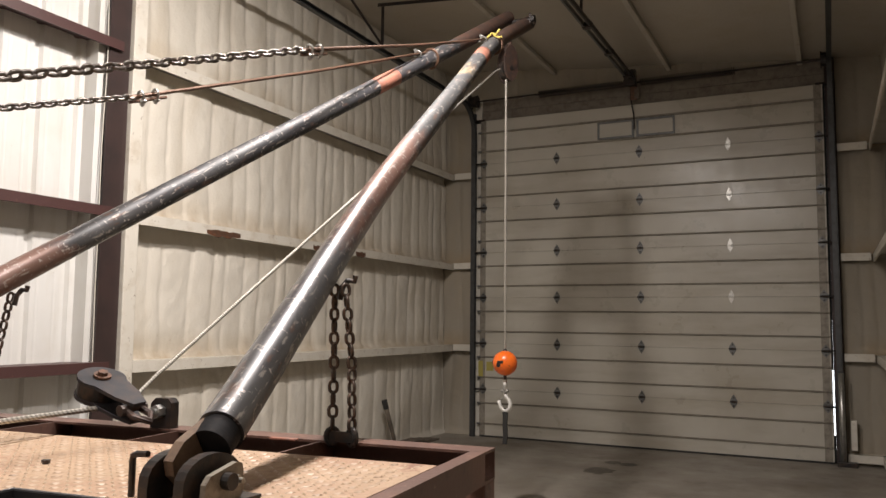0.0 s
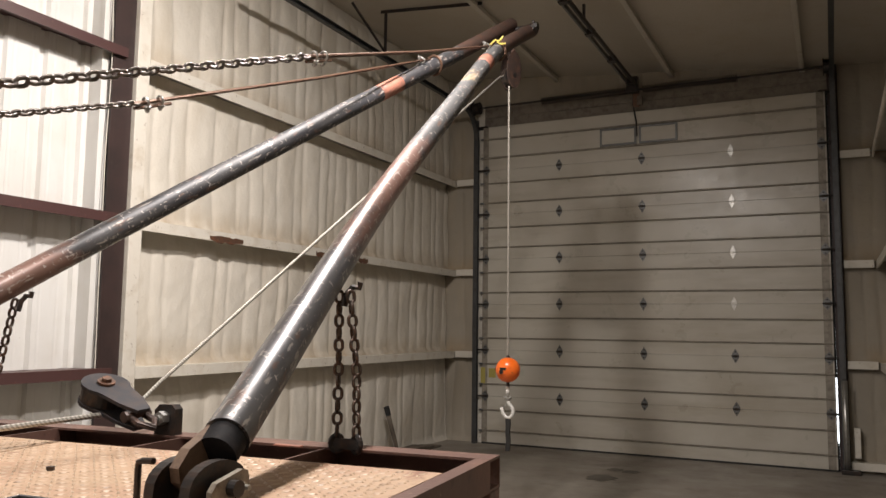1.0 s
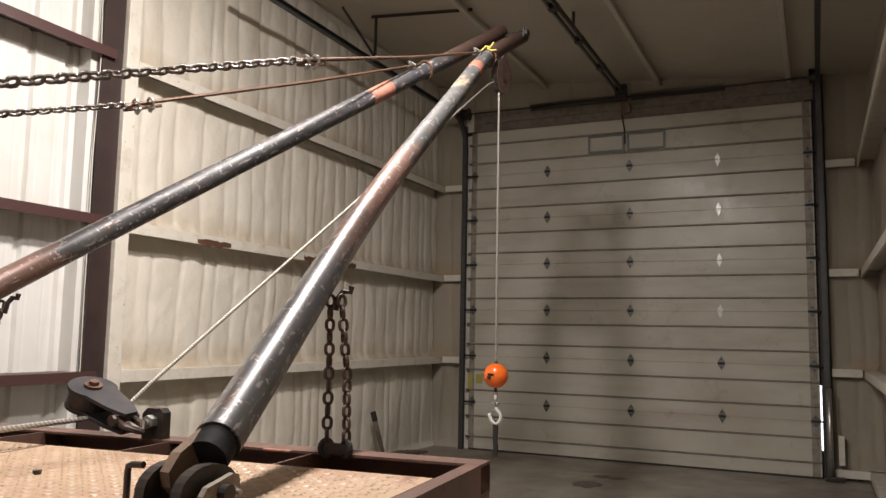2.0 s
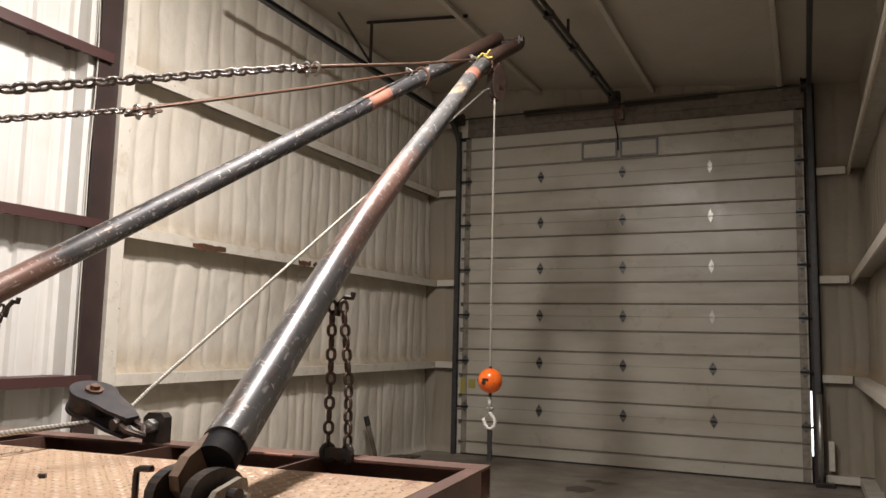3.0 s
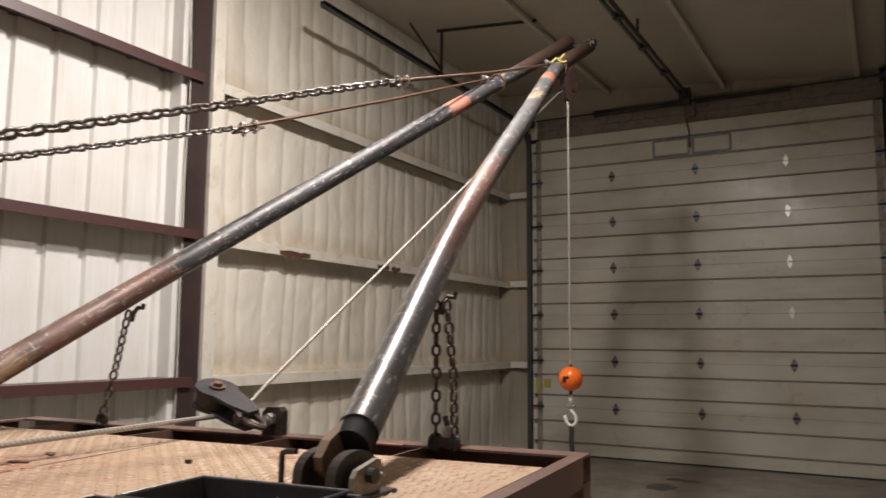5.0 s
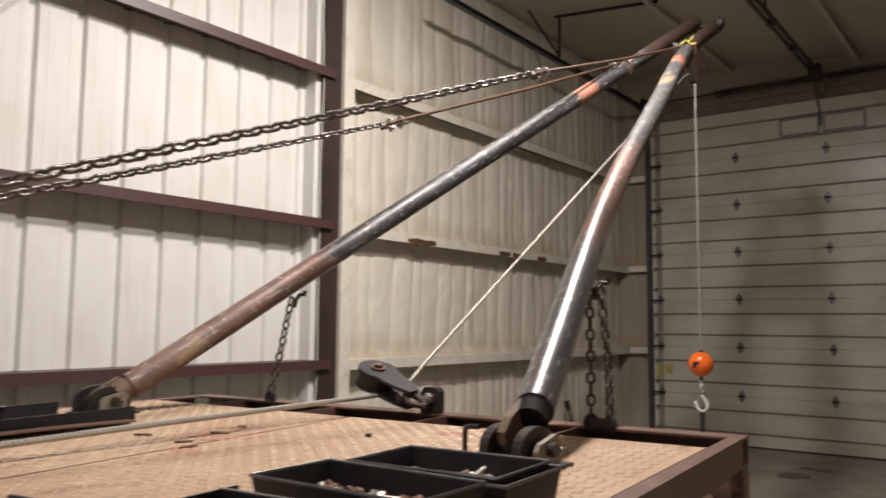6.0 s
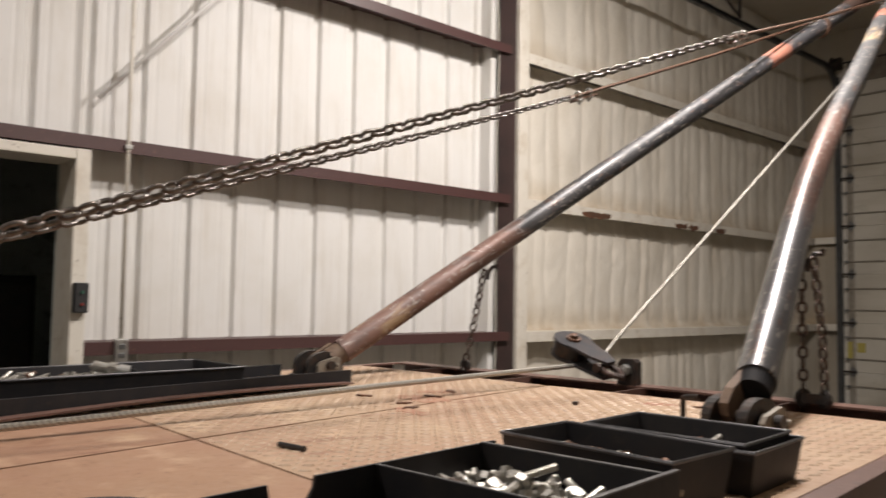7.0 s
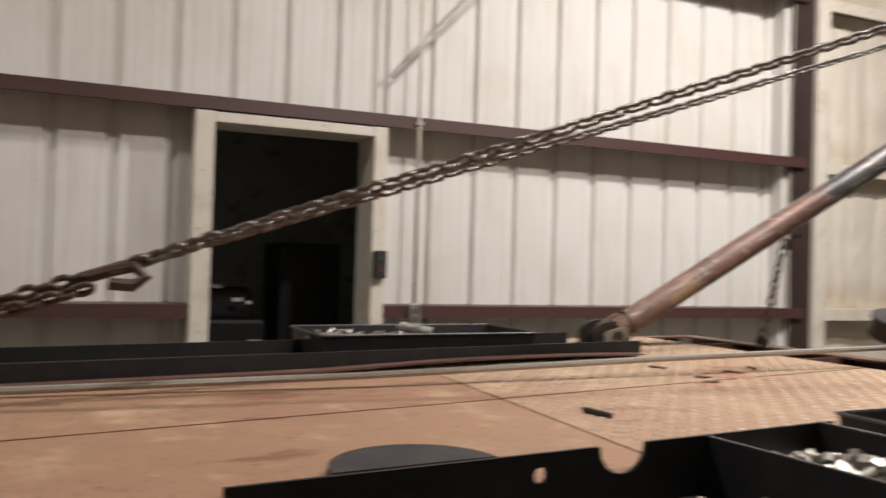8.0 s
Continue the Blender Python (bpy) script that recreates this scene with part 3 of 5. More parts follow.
for k in range(7):
    s = shared("door_section", section, overhead_door, pose(0, DY, 0.015 + k * SEC))
    for dz in RIBS[k]:
        shared("rib", rib_bar, s, pose(0, 0, dz) @ Matrix.Diagonal((1, 1, 1.5 if k == 6 else 1, 1)))
    if 0 < k:
        for x in (-2.613, -1.536, -0.477):
            shared("hinge", glint_hinge if (x > -1 and k > 2) else hinge, s, pose(x, -0.004, 0) @ Matrix.Diagonal((0.58 if (x > -1 and k > 2) else 0.75, 1, 0.80, 1)))
        for x in (DOOR_L + 0.05, DOOR_R - 0.05):
            shared("end_hinge", hinge, s, pose(x, -0.004, 0) @ Matrix.Diagonal((0.9, 1, 0.7, 1)))
part("bottom_seal", box((DOOR_L, DY - 0.005, 0.0), (DOOR_R, DY + 0.045, 0.02), 0.004), RUBBER, overhead_door, "black rubber bottom seal")
for x in (DOOR_L + 0.045, DOOR_R - 0.05):
    part("end_stile", box((x - 0.045, DY - 0.003, 0.02), (x + 0.035, DY - 0.0005, 4.28)), DOORRIB, overhead_door, "dark painted end stile")
for a, b in ((-2.063, -1.598), (-1.563, -1.092)):
    fr = bmesh.new()
    z0, z1 = 3.866, 4.093
    for lo, hi in (((a, z0), (b, z0 + 0.025)), ((a, z1 - 0.025), (b, z1)), ((a, z0 + 0.025), (a + 0.025, z1 - 0.025)), ((b - 0.025, z0 + 0.025), (b, z1 - 0.025))):
        add_box(fr, (lo[0], DY - 0.022, lo[1]), (hi[0], DY - 0.001, hi[1]), 0.004)
    w = part("window_frame", fr, DULLGALV, overhead_door, "grey frame of a blanked window")
    part("pane", box((a + 0.02, DY - 0.008, z0 + 0.02), (b - 0.02, DY - 0.002, z1 - 0.02)), DOORPAINT, w)
part("sticker", box((-3.60, DY - 0.005, 0.87), (-3.50, DY - 0.001, 0.99)), STICKER, overhead_door, "faded yellow warning sticker")
part("sticker", box((DOOR_L - 0.015, DY - 0.0075, 0.78), (DOOR_L + 0.05, DY - 0.0035, 1.0)), STICKER, overhead_door, "faded yellow warning sticker")
# handle and the latch ends on the struts
for k in range(7):
    for dz in RIBS[k]:
        z = 0.015 + k * SEC + dz
        part("strut_end", box((DOOR_L - 0.03, DY - 0.03, z - 0.012), (DOOR_L + 0.02, DY - 0.004, z + 0.012), 0.003), DULLGALV, overhead_door)


def track(name, x, sign, label):
    """A door track: upright, a bend, and the run under the roof."""
    tr = thing(name, pose(x, DY, 0), label, "door track")
    pts = [(0, -0.05, 0.0), (0, -0.05, 2.0), (0, -0.05, 4.05)]
    for k in range(1, 9):
        a = k / 8 * math.pi / 2
        pts.append((0, -0.05 - 0.40 * (1 - math.cos(a)), 4.05 + 0.42 * math.sin(a)))
    pts += [(0, -2.2, 4.47), (0, -4.75, 4.48)]
    bm = bmesh.new()
    prof = [(-0.026, 0.0), (-0.026, 0.052), (0.026, 0.052), (0.026, 0.0), (0.020, 0.0), (0.020, 0.046), (-0.020, 0.046), (-0.020, 0.0)]
    rings = []
    for i, p in enumerate(pts):
        d = (Vector(pts[min(i + 1, len(pts) - 1)]) - Vector(pts[max(i - 1, 0)])).normalized()
        up = Vector((1, 0, 0)).cross(d)
        rings.append([bm.verts.new(Vector(p) + up * u + Vector((1, 0, 0)) * v * sign) for u, v in prof])
    for a, b in zip(rings, rings[1:]):
        for k in range(8):
            bm.faces.new((a[k], a[(k + 1) % 8], b[(k + 1) % 8], b[k]))
    bm.faces.new(rings[0])
    bm.faces.new(rings[-1])
    bmesh.ops.recalc_face_normals(bm, faces=bm.faces)
    part("rail", bm, DARKTRACK, tr)
    part("angle", add_box(box((sign * 0.055, -0.075, 0), (sign * 0.062, 0.03, 4.4), 0.001), (sign * 0.03, 0.02, 0), (sign * 0.062, 0.03, 4.4), 0.001), DARKTRACK, tr)
    for k in range(7):
        z = 0.3 + k * 0.61
        part("roller_bracket", tube((-sign * 0.12, -0.03, z + 0.325), (sign * 0.02, -0.03, z + 0.325), 0.012, seg=8), DARKSTEEL, tr)
    return tr


track_l = track("door_track", DOOR_L - 0.05, -1, "dull galvanised door track bending under the roof")
track_r = track("door_track", DOOR_R + 0.05, 1, "dull galvanised door track bending under the roof")
# bright pipe guard at the foot of the track
guard = thing("pipe_guard", pose(DOOR_R + 0.09, DY - 0.12, 0), "bright steel pipe guard beside the door track", "guard")
part("pipe", tube((0, 0, 0), (0, 0, 1.0), 0.030, seg=20), GALV, guard, smooth=True)
part("foot", box((-0.06, -0.05, 0), (0.13, 0.05, 0.05), 0.006), DARKSTEEL, guard)
conduit_box = thing("switch_box", pose(DOOR_R + 0.20, DY - 0.04, 0.17), "cream electrical box near the floor by the door", "electrical box")
part("body", box((-0.03, -0.03, 0), (0.03, 0.06, 0.32), 0.006), CREAM, conduit_box)

# hangers of the track
hanger = thing("track_hanger", pose(-3.75, 7.54, 4.5), "dark perforated angle hanger for the door track", "hanger")
part("drop", box((-0.018, -0.018, 0), (0.018, -0.012, roof(-3.75) - 4.5), 0.001), DARKSTEEL, hanger)
part("brace", sweep([(0, -0.02, 0.02), (-0.05, -0.62, 0.36)], 0.014, 4), DARKSTEEL, hanger)
part("cross_bar", box((-0.1, -0.03, 0.455), (1.12, -0.02, 0.49), 0.001), DARKSTEEL, hanger).rotation_euler = (0, 0.09, 0)
hanger_r = thing("track_hanger", pose(0.61, 7.0, 4.5), "dark perforated angle hanger for the door track", "hanger")
part("drop", box((-0.018, -0.018, 0), (0.018, -0.012, roof(0.61) - 4.48), 0.001), DARKSTEEL, hanger_r)

# torsion shaft with springs, drums and centre bearing
shaft = thing("torsion_shaft", pose(-1.57, DY - 0.12, 4.53), "black torsion shaft with coiled springs over the door", "torsion spring")
part("shaft", tube((-2.25, 0, 0), (2.25, 0, 0), 0.0127, seg=12), DARKSTEEL, shaft)
for a, b in ((-1.25, -0.08), (0.08, 1.2)):
    n = 220
    pts = [(a + (b - a) * i / n, 0.045 * math.cos(i * 1.25), 0.045 * math.sin(i * 1.25)) for i in range(n + 1)]
    part("spring", sweep(pts, 0.006, 5), DARKSTEEL, shaft, "black coiled torsion spring")
for x in (-2.18, 2.18):
    part("drum", add_tube(add_tube(bmesh.new(), (x - 0.05, 0, 0), (x + 0.05, 0, 0), 0.07, 0.085, 20), (x - 0.06, 0, 0), (x - 0.05, 0, 0), 0.10, seg=20), DARKSTEEL, shaft, "black cable drum")
part("bearing_plate", box((-0.04, 0.0, -0.22), (0.04, 0.012, 0.10), 0.003), RUST, shaft)
part("wall_pad", box((0.01, -0.01, -0.20), (0.075, 0.05, -0.08), 0.004), WOODBAND, shaft)
cord = thing("pull_cord", pose(-1.62, DY - 0.06, 4.5), "black cord hanging before the blanked windows", "cord")
part("cord", sweep([(0, 0, 0), (0.0, 0, -0.15), (0.02, -0.01, -0.27), (0.035, 0, -0.36), (0.04, 0, -0.55)], 0.010, 6), RUBBER, cord)
opener = thing("opener_rail", pose(-1.60, DY - 0.15, 4.58), "dark double steel rail of the door opener", "door opener")
for x in (-0.035, 0.035):
    part("rail", box((x - 0.012, -5.2, -0.02), (x + 0.012, -0.02, 0.03), 0.003), DULLGALV if x < 0 else DARKSTEEL, opener)
for k in range(6):
    part("spacer", box((-0.05, -0.2 - k * 0.9, -0.03), (0.05, -0.12 - k * 0.9, 0.035), 0.004), DARKSTEEL, opener)
part("header_bracket", box((-0.07, -0.06, -0.10), (0.07, 0.03, 0.10), 0.006), DARKSTEEL, opener)
part("strap", box((-0.012, -2.2, 0.03), (0.012, -2.17, roof(-1.6) - 4.57)), DARKSTEEL, opener)

# ---- left wall's fittings ----
conduit = thing("conduit", pose(LEFT + 0.19, 1.262, 1.09), "white electrical conduit with a galvanised outlet box", "conduit")
part("pipe", tube((0.035, 0, 0.13), (0.035, 0, 3.0), 0.011, seg=12), CREAM, conduit, smooth=True)
ob_ = part("outlet_box", box((0.01, -0.035, 0), (0.06, 0.035, 0.13), 0.006), GALV, conduit, "galvanised outlet box")
for dz in (0.04, 0.09):
    part("socket", box((0.058, -0.018, dz - 0.014), (0.064, 0.018, dz + 0.014), 0.004), DULLGALV, ob_)
for z in (1.2, 2.44):
    part("clip", box((0.015, -0.02, z - 0.012), (0.05, 0.02, z + 0.012), 0.003), GALV, conduit)
brace = thing("brace_rod", pose(LEFT + 0.10, 1.24, 2.69), "bright steel bracing rod slanting across the wall", "bracing rod")
part("rod", tube((-0.03, -0.1, -0.11), (0.10, 1.75, 1.95), 0.012, seg=10), BRIGHTPAINT, brace, smooth=True)
pendant = thing("push_button_station", pose(LEFT + 0.226, 1.032, 1.365), "black two-button station with green and red buttons", "push button")
part("body", box((0, -0.036, 0), (0.05, 0.036, 0.16), 0.008), RUBBER, pendant)
part("button", tube((0.05, 0, 0.11), (0.06, 0, 0.11), 0.009, seg=12), GREEN, pendant, "green button")
part("button", tube((0.05, 0, 0.045), (0.06, 0, 0.045), 0.008, seg=12), REDBUTTON, pendant, "red button")
for n_, (a, b) in enumerate(((5.33, 5.75), (6.86, 7.08), (7.12, 7.30), (7.66, 7.86))):
    rng = random.Random(n_)
    up = [(a + (b - a) * i / 9, 2.287 - 0.022 * rng.random()) for i in range(10)]
    dn = [(b - (b - a) * i / 9, 2.24 - 0.035 * rng.random() * math.sin(math.pi * i / 9)) for i in range(10)]
    part("rust_spot", prism([(y, z) for y, z in up + dn], LEFT + 0.2205, LEFT + 0.2235, 0), RUST, wall_left, "bare rusty patch where foam tore off the girt")
lean = thing("leaning_handle", pose(LEFT + 0.16, 8.49, 0), "worn wooden tool handle leaning on the foamed wall", "tool handle")
part("handle", tube((0.16, 0, 0.0), (0.05, -0.13, 0.58), 0.022, 0.03, 10), WOODBAND, lean, smooth=True)
part("grip", tube((0.066, -0.11, 0.50), (0.047, -0.133, 0.60), 0.034, seg=10), RUBBER, lean)
for i in range(3):
    part("board", box((LEFT + 0.12, 7.2 + 0.1 * i, 0.0 + 0.022 * i), (LEFT + 0.32, 9.6 - 0.2 * i, 0.02 + 0.022 * i), 0.003), WOODBAND,
         thing("loose_board", pose(0, 0, 0), "dirty loose board on the floor along the wall", "board", "boards by the wall"))

# the dark room: cabinet, machine and white plates standing in for glints
cab = thing("cabinet", pose(-5.75, 0.95, 0), "tall black cabinet in the dark room", "cabinet")
part("body", box((-0.3, -0.22, 0), (0.3, 0.22, 1.58), 0.01), BLACKBOX, cab)
part("door", box((0.3, -0.2, 0.05), (0.32, 0.2, 1.53), 0.004), BLACKBOX, cab)
mach = thing("machine", pose(-5.7, 0.35, 0), "dark machine in the unlit room", "machine")
part("body", box((-0.35, -0.32, 0), (0.2, 0.3, 1.02), 0.03), BLACKBOX, mach)
part("top", box((-0.25, -0.25, 1.02), (0.1, 0.2, 1.24), 0.03), BLACKBOX, mach)
for p, s_ in (((0.205, -0.05, 1.255), 0.03), ((0.205, 0.09, 1.16), 0.035), ((0.205, 0.17, 1.14), 0.02), ((0.215, 0.42, 1.05), 0.04), ((0.21, 0.22, 0.86), 0.045)):
    part("glint_plate", box((p[0] - 0.01, p[1] - s_, p[2] - 0.014), (p[0], p[1] + s_, p[2] + 0.014), 0.003), WHITEMETAL, mach, "small white plate in place of a glint")

# ---- truck bed ----
TM = pose(-1.655, 2.448, 0, 0, 0, 5.0)
DECK = 1.135
W = 1.29
bed = thing("truck_bed", TM, "steel truck bed with brown frame and rusty tread plate", "truck bed")


def channel(w, h, t=0.008):
    return [(0, 0), (w, 0), (w, -t), (t, -t), (t, -h + t), (w, -h + t), (w, -h), (0, -h)]


RH = 0.095
tail = prism([(-v, DECK + w) for v, w in channel(0.095, RH)], -W, W, 0)
part("tail_rail", tail, BROWN, bed, "brown steel tail rail with worn edges")
for sx in (-1, 1):
    part("side_rail", prism([(sx * (W - u), DECK + w) for u, w in channel(0.047, RH)], -4.7, -0.097, 1), BROWN, bed, "brown steel side rail with worn edges")
    part("corner_post", box((sx * W - (0.10 if sx > 0 else 0), -0.10, 0.0), (sx * W + (0 if sx > 0 else 0.10), -0.002, DECK - RH - 0.001), 0.004), BROWN, bed)
    part("corner_gusset", box((sx * (W - 0.045) - 0.045, -0.095, DECK - RH - 0.16), (sx * (W - 0.045) + 0.045, -0.085, DECK - RH - 0.001)), BROWN, bed)
    part("rear_post", box((sx * W - (0.10 if sx > 0 else 0), -4.6, 0.0), (sx * W + (0 if sx > 0 else 0.10), -4.5, DECK - RH - 0.001), 0.004), BROWN, bed)
    part("main_beam", prism([(sx * 0.42 + (u if sx < 0 else -u), w) for u, w in ((0, DECK - 0.05), (0.09, DECK - 0.05), (0.09, DECK - 0.30), (0, DECK - 0.30))], -4.6, -0.1, 1), BROWN, bed)
PLATE_END = -0.36

EDGE = W - 0.050


def seam(y):
    """Where the long joint between the plates lies across the bed."""
    return -0.1115 - 0.0854 * (y + 0.299)


def joint(x):
    """Where the cross joint lies along the bed."""
    return -1.945 - 0.107 * (x + 0.285)


for lo_side in (True, False):
    def outline(y_top, y_low, gap=0.006):
        """The corners of a plate between the side rail and the long joint."""
        if lo_side:
            return [(-EDGE, y_low(-EDGE)), (seam(y_low(0)) - gap, y_low(seam(-2.0))), (seam(y_top(0)) - gap, y_top(seam(-2.0))), (-EDGE, y_top(-EDGE))]
        return [(seam(y_low(0)) + gap, y_low(seam(-2.0))), (EDGE, y_low(EDGE)), (EDGE, y_top(EDGE)), (seam(y_top(0)) + gap, y_top(seam(-2.0)))]
    part("deck_plate", prism(outline(lambda x: PLATE_END, lambda x: joint(x) + 0.003), DECK - 0.012, DECK, 2), TREAD, bed, "rusty dusty tread plate")
    part("deck_plate", prism(outline(lambda x: joint(x) - 0.003, lambda x: -4.6), DECK - 0.012, DECK - 0.001, 2), REDPLATE, bed, "red-brown worn deck plate")
part("rope_pocket", box((-W + 0.09, PLATE_END, DECK - 0.20), (W - 0.09, -0.01, DECK - 0.19)), BROWN, bed)
part("plate_edge", box((-W + 0.09, PLATE_END - 0.008, DECK - 0.19), (W - 0.09, PLATE_END + 0.0, DECK - 0.013)), BROWN, bed)
for x in (-0.95, -0.40, 0.165, 0.73):
    part("joist", box((x - 0.004, PLATE_END + 0.001, DECK - 0.12), (x + 0.004, -0.011, DECK - 0.004)), BROWN, bed)


def lug_field(x0, x1, y0, y1, mat, pitch=0.034):
    """Raised lugs of tread plate, in two alternating directions."""
    verts, faces = [], []
    rng = random.Random(7)
    ny, nx = int((y1 - y0) / pitch), int((x1 - x0) / pitch)
    for j in range(ny):
        for i in range(nx):
            cx, cy = x0 + (i + 0.5) * pitch, y0 + (j + 0.5) * pitch
            if rng.random() < 0.03 or abs(cx - seam(cy)) < 0.02 or cy < joint(cx) + 0.015:
                continue
            a = math.radians(45 if (i + j) % 2 else -45)
            ca, sa = math.cos(a), math.sin(a)
            k = len(verts)
            h = DECK + rng.uniform(0.0026, 0.0040)
            for u, v, z in ((-0.016, 0, DECK - 0.0005), (0, -0.006, DECK - 0.0005), (0.016, 0, DECK - 0.0005), (0, 0.006, DECK - 0.0005), (-0.008, 0, h), (0.008, 0, h)):
                verts.append((cx + u * ca - v * sa, cy + u * sa + v * ca, z))
            faces += [(k, k + 1, k + 4), (k + 1, k + 5, k + 4), (k + 1, k + 2, k + 5), (k + 2, k + 3, k + 5), (k + 3, k + 4, k + 5), (k + 3, k, k + 4)]
    me = bpy.data.meshes.new("tread_lug_field")
    me.from_pydata(verts, [], faces)
    me.materials.append(mat)
    ob = shared("tread_lug_field", me, bed)
    ob["kind"] = "stuff"


lug_field(-EDGE + 0.01, EDGE - 0.01, -2.12, PLATE_END - 0.008, LUGTOP)

part("marker_light", tube((W - 0.04, -0.22, DECK - 0.28), (W - 0.015, -0.22, DECK - 0.28), 0.035, seg=16), RED, bed, "red marker light under the side rail")

# ---- chains ----
def link_mesh(name, pitch, wire, width, mat, seg=8):
    """One stadium link, long in x, flat in y."""
    half = pitch / 2 + wire - width / 2 + wire * 0.0
    r = width / 2 - wire
    pts = []
    for k in range(7):
        a = -math.pi / 2 + k * math.pi / 6
        pts.append((half + r * math.cos(a), r * math.sin(a), 0))
    for k in range(7):
        a = math.pi / 2 + k * math.pi / 6
        pts.append((-half + r * math.cos(a), r * math.sin(a), 0))
    bm = sweep(pts, wire, seg, True)
    me = bpy.data.meshes.new(name)
    bm.to_mesh(me)
    bm.free()
    me.materials.append(mat)
    me.shade_smooth()
    return me


def chain(parent, mesh, pitch, pts, turn=0.0, seed=1):
    """Links along a polyline given in the parent's space."""
    rng = random.Random(seed)
    pts = [Vector(p) for p in pts]
    run = [0.0]
    for a, b in zip(pts, pts[1:]):
        run.append(run[-1] + (b - a).length)
    n = int(run[-1] / pitch)
    for i in range(n):
        s = (i + 0.5) * run[-1] / n
        k = max(j for j in range(len(pts) - 1) if run[j] <= s)
        f = (s - run[k]) / (run[k + 1] - run[k])
        p = pts[k].lerp(pts[k + 1], f)
        d = (pts[k + 1] - pts[k]).normalized()
        q = d.to_track_quat("X", "Z").to_matrix().to_4x4()
        roll = math.radians(turn + (90 if i % 2 else 0) + rng.uniform(-9, 9))
        shared("chain_link", mesh, parent, Matrix.Translation(p) @ q @ Matrix.Rotation(roll, 4, "X"))


def clip_mesh():
    """A wire rope clip: saddle, U-bolt and two nuts."""
    bm = box((-0.016, -0.024, -0.020), (0.016, 0.024, -0.004), 0.003)
    pts = [(0, -0.017, -0.034), (0, -0.017, 0.008)] + [(0, -0.017 * math.cos(k * math.pi / 6), 0.008 + 0.017 * math.sin(k * math.pi / 6)) for k in range(1, 6)] + [(0, 0.017, 0.008), (0, 0.017, -0.034)]
    tmp = sweep(pts, 0.006, 6)
    me_ = bpy.data.meshes.new("tmp")
    tmp.to_mesh(me_)
    tmp.free()
    bm.from_mesh(me_)
    bpy.data.meshes.remove(me_)
    for y in (-0.017, 0.017):
        add_tube(bm, (0, y, -0.030), (0, y, -0.020), 0.011, seg=6)
    me = bpy.data.meshes.new("rope_clip")
    bm.to_mesh(me)
    bm.free()
    me.materials.append(GALV)
    return me


# ---- gin poles ----
R_LINE = [Vector(p) for p in ((-0.674, 1.70, 1.297), (-1.068, 3.0, 2.048), (-1.331, 4.3, 2.852), (-1.516, 5.3, 3.474), (-1.595, 6.28, 3.994))]
L_LINE = [Vector(p) for p in ((-2.492, 1.70, 1.285), (-2.281, 3.0, 2.082), (-2.054, 4.3, 2.876), (-1.873, 5.3, 3.486), (-1.719, 6.15, 4.015))]


def along(path, y):
    """The point of a pole's axis over y, bowed softly through its stations."""
    k = max(i for i in range(len(path) - 1) if path[i].y <= y or i == 0)
    f = (y - path[k].y) / (path[k + 1].y - path[k].y)
    d = [(path[min(i + 1, len(path) - 1)] - path[max(i - 1, 0)]) / (path[min(i + 1, len(path) - 1)].y - path[max(i - 1, 0)].y) for i in (k, k + 1)]
    h = path[k + 1].y - path[k].y
    if f <= 0:
        return path[0] + d[0] * (y - path[0].y)
    a = path[k] * (2 * f ** 3 - 3 * f ** 2 + 1) + d[0] * h * (f ** 3 - 2 * f ** 2 + f)
    return a + path[k + 1] * (-2 * f ** 3 + 3 * f ** 2) + d[1] * h * (f ** 3 - f ** 2)


def gin_pole(path, y0, y1, patch, bare, label, paint):
    p0, p1 = along(path, y0), along(path, y1)
    m = Matrix.Translation(p0) @ (p1 - p0).to_track_quat("Z", "Y").to_matrix().to_4x4()
    inv = m.inverted()
    g = thing("gin_pole", m, label, "gin pole", "gin poles")

    def run(a, b, n):
        return [inv @ along(path, a + (b - a) * i / n) for i in range(n + 1)]

    part("pipe", sweep(run(y0, bare, 26), 0.0540, 24), paint, g, smooth=True).data.set_sharp_from_angle(angle=0.9)
    part("pole_end", sweep(run(bare, y1, 8), 0.0552, 20), TIP, g, "rust-brown upper end of the pole", True).data.set_sharp_from_angle(angle=0.9)
    for a, b in patch:
        part("primer_patch", sweep(run(a, b, 3), 0.0546, 24), PATCH, g, "pinkish orange primer patch", True)
    return g


pole_r = gin_pole(R_LINE, 1.655, 6.25, ((4.88, 5.02),), 5.30, "worn black steel pipe pole with rust and scratches", POLE_R)
pole_l = gin_pole(L_LINE, 1.62, 6.12, ((4.52, 4.72),), 5.38, "worn black steel pipe pole, rusty at the foot", POLE_L)
# cross pin and bracket that tie the two pole ends
head = thing("head_bracket", pose(-1.63, 6.12, 3.95), "dark steel pin bracket joining both pole ends", "bracket")
part("pin", tube((-0.14, 0, 0.0), (0.115, 0, 0.0), 0.022, seg=14), DARKSTEEL, head)
part("nut", tube((0.108, 0, 0), (0.135, 0, 0), 0.034, seg=6), DARKSTEEL, head)
part("ear", box((0.092, -0.03, -0.04), (0.107, 0.05, 0.045), 0.006), DARKSTEEL, head)


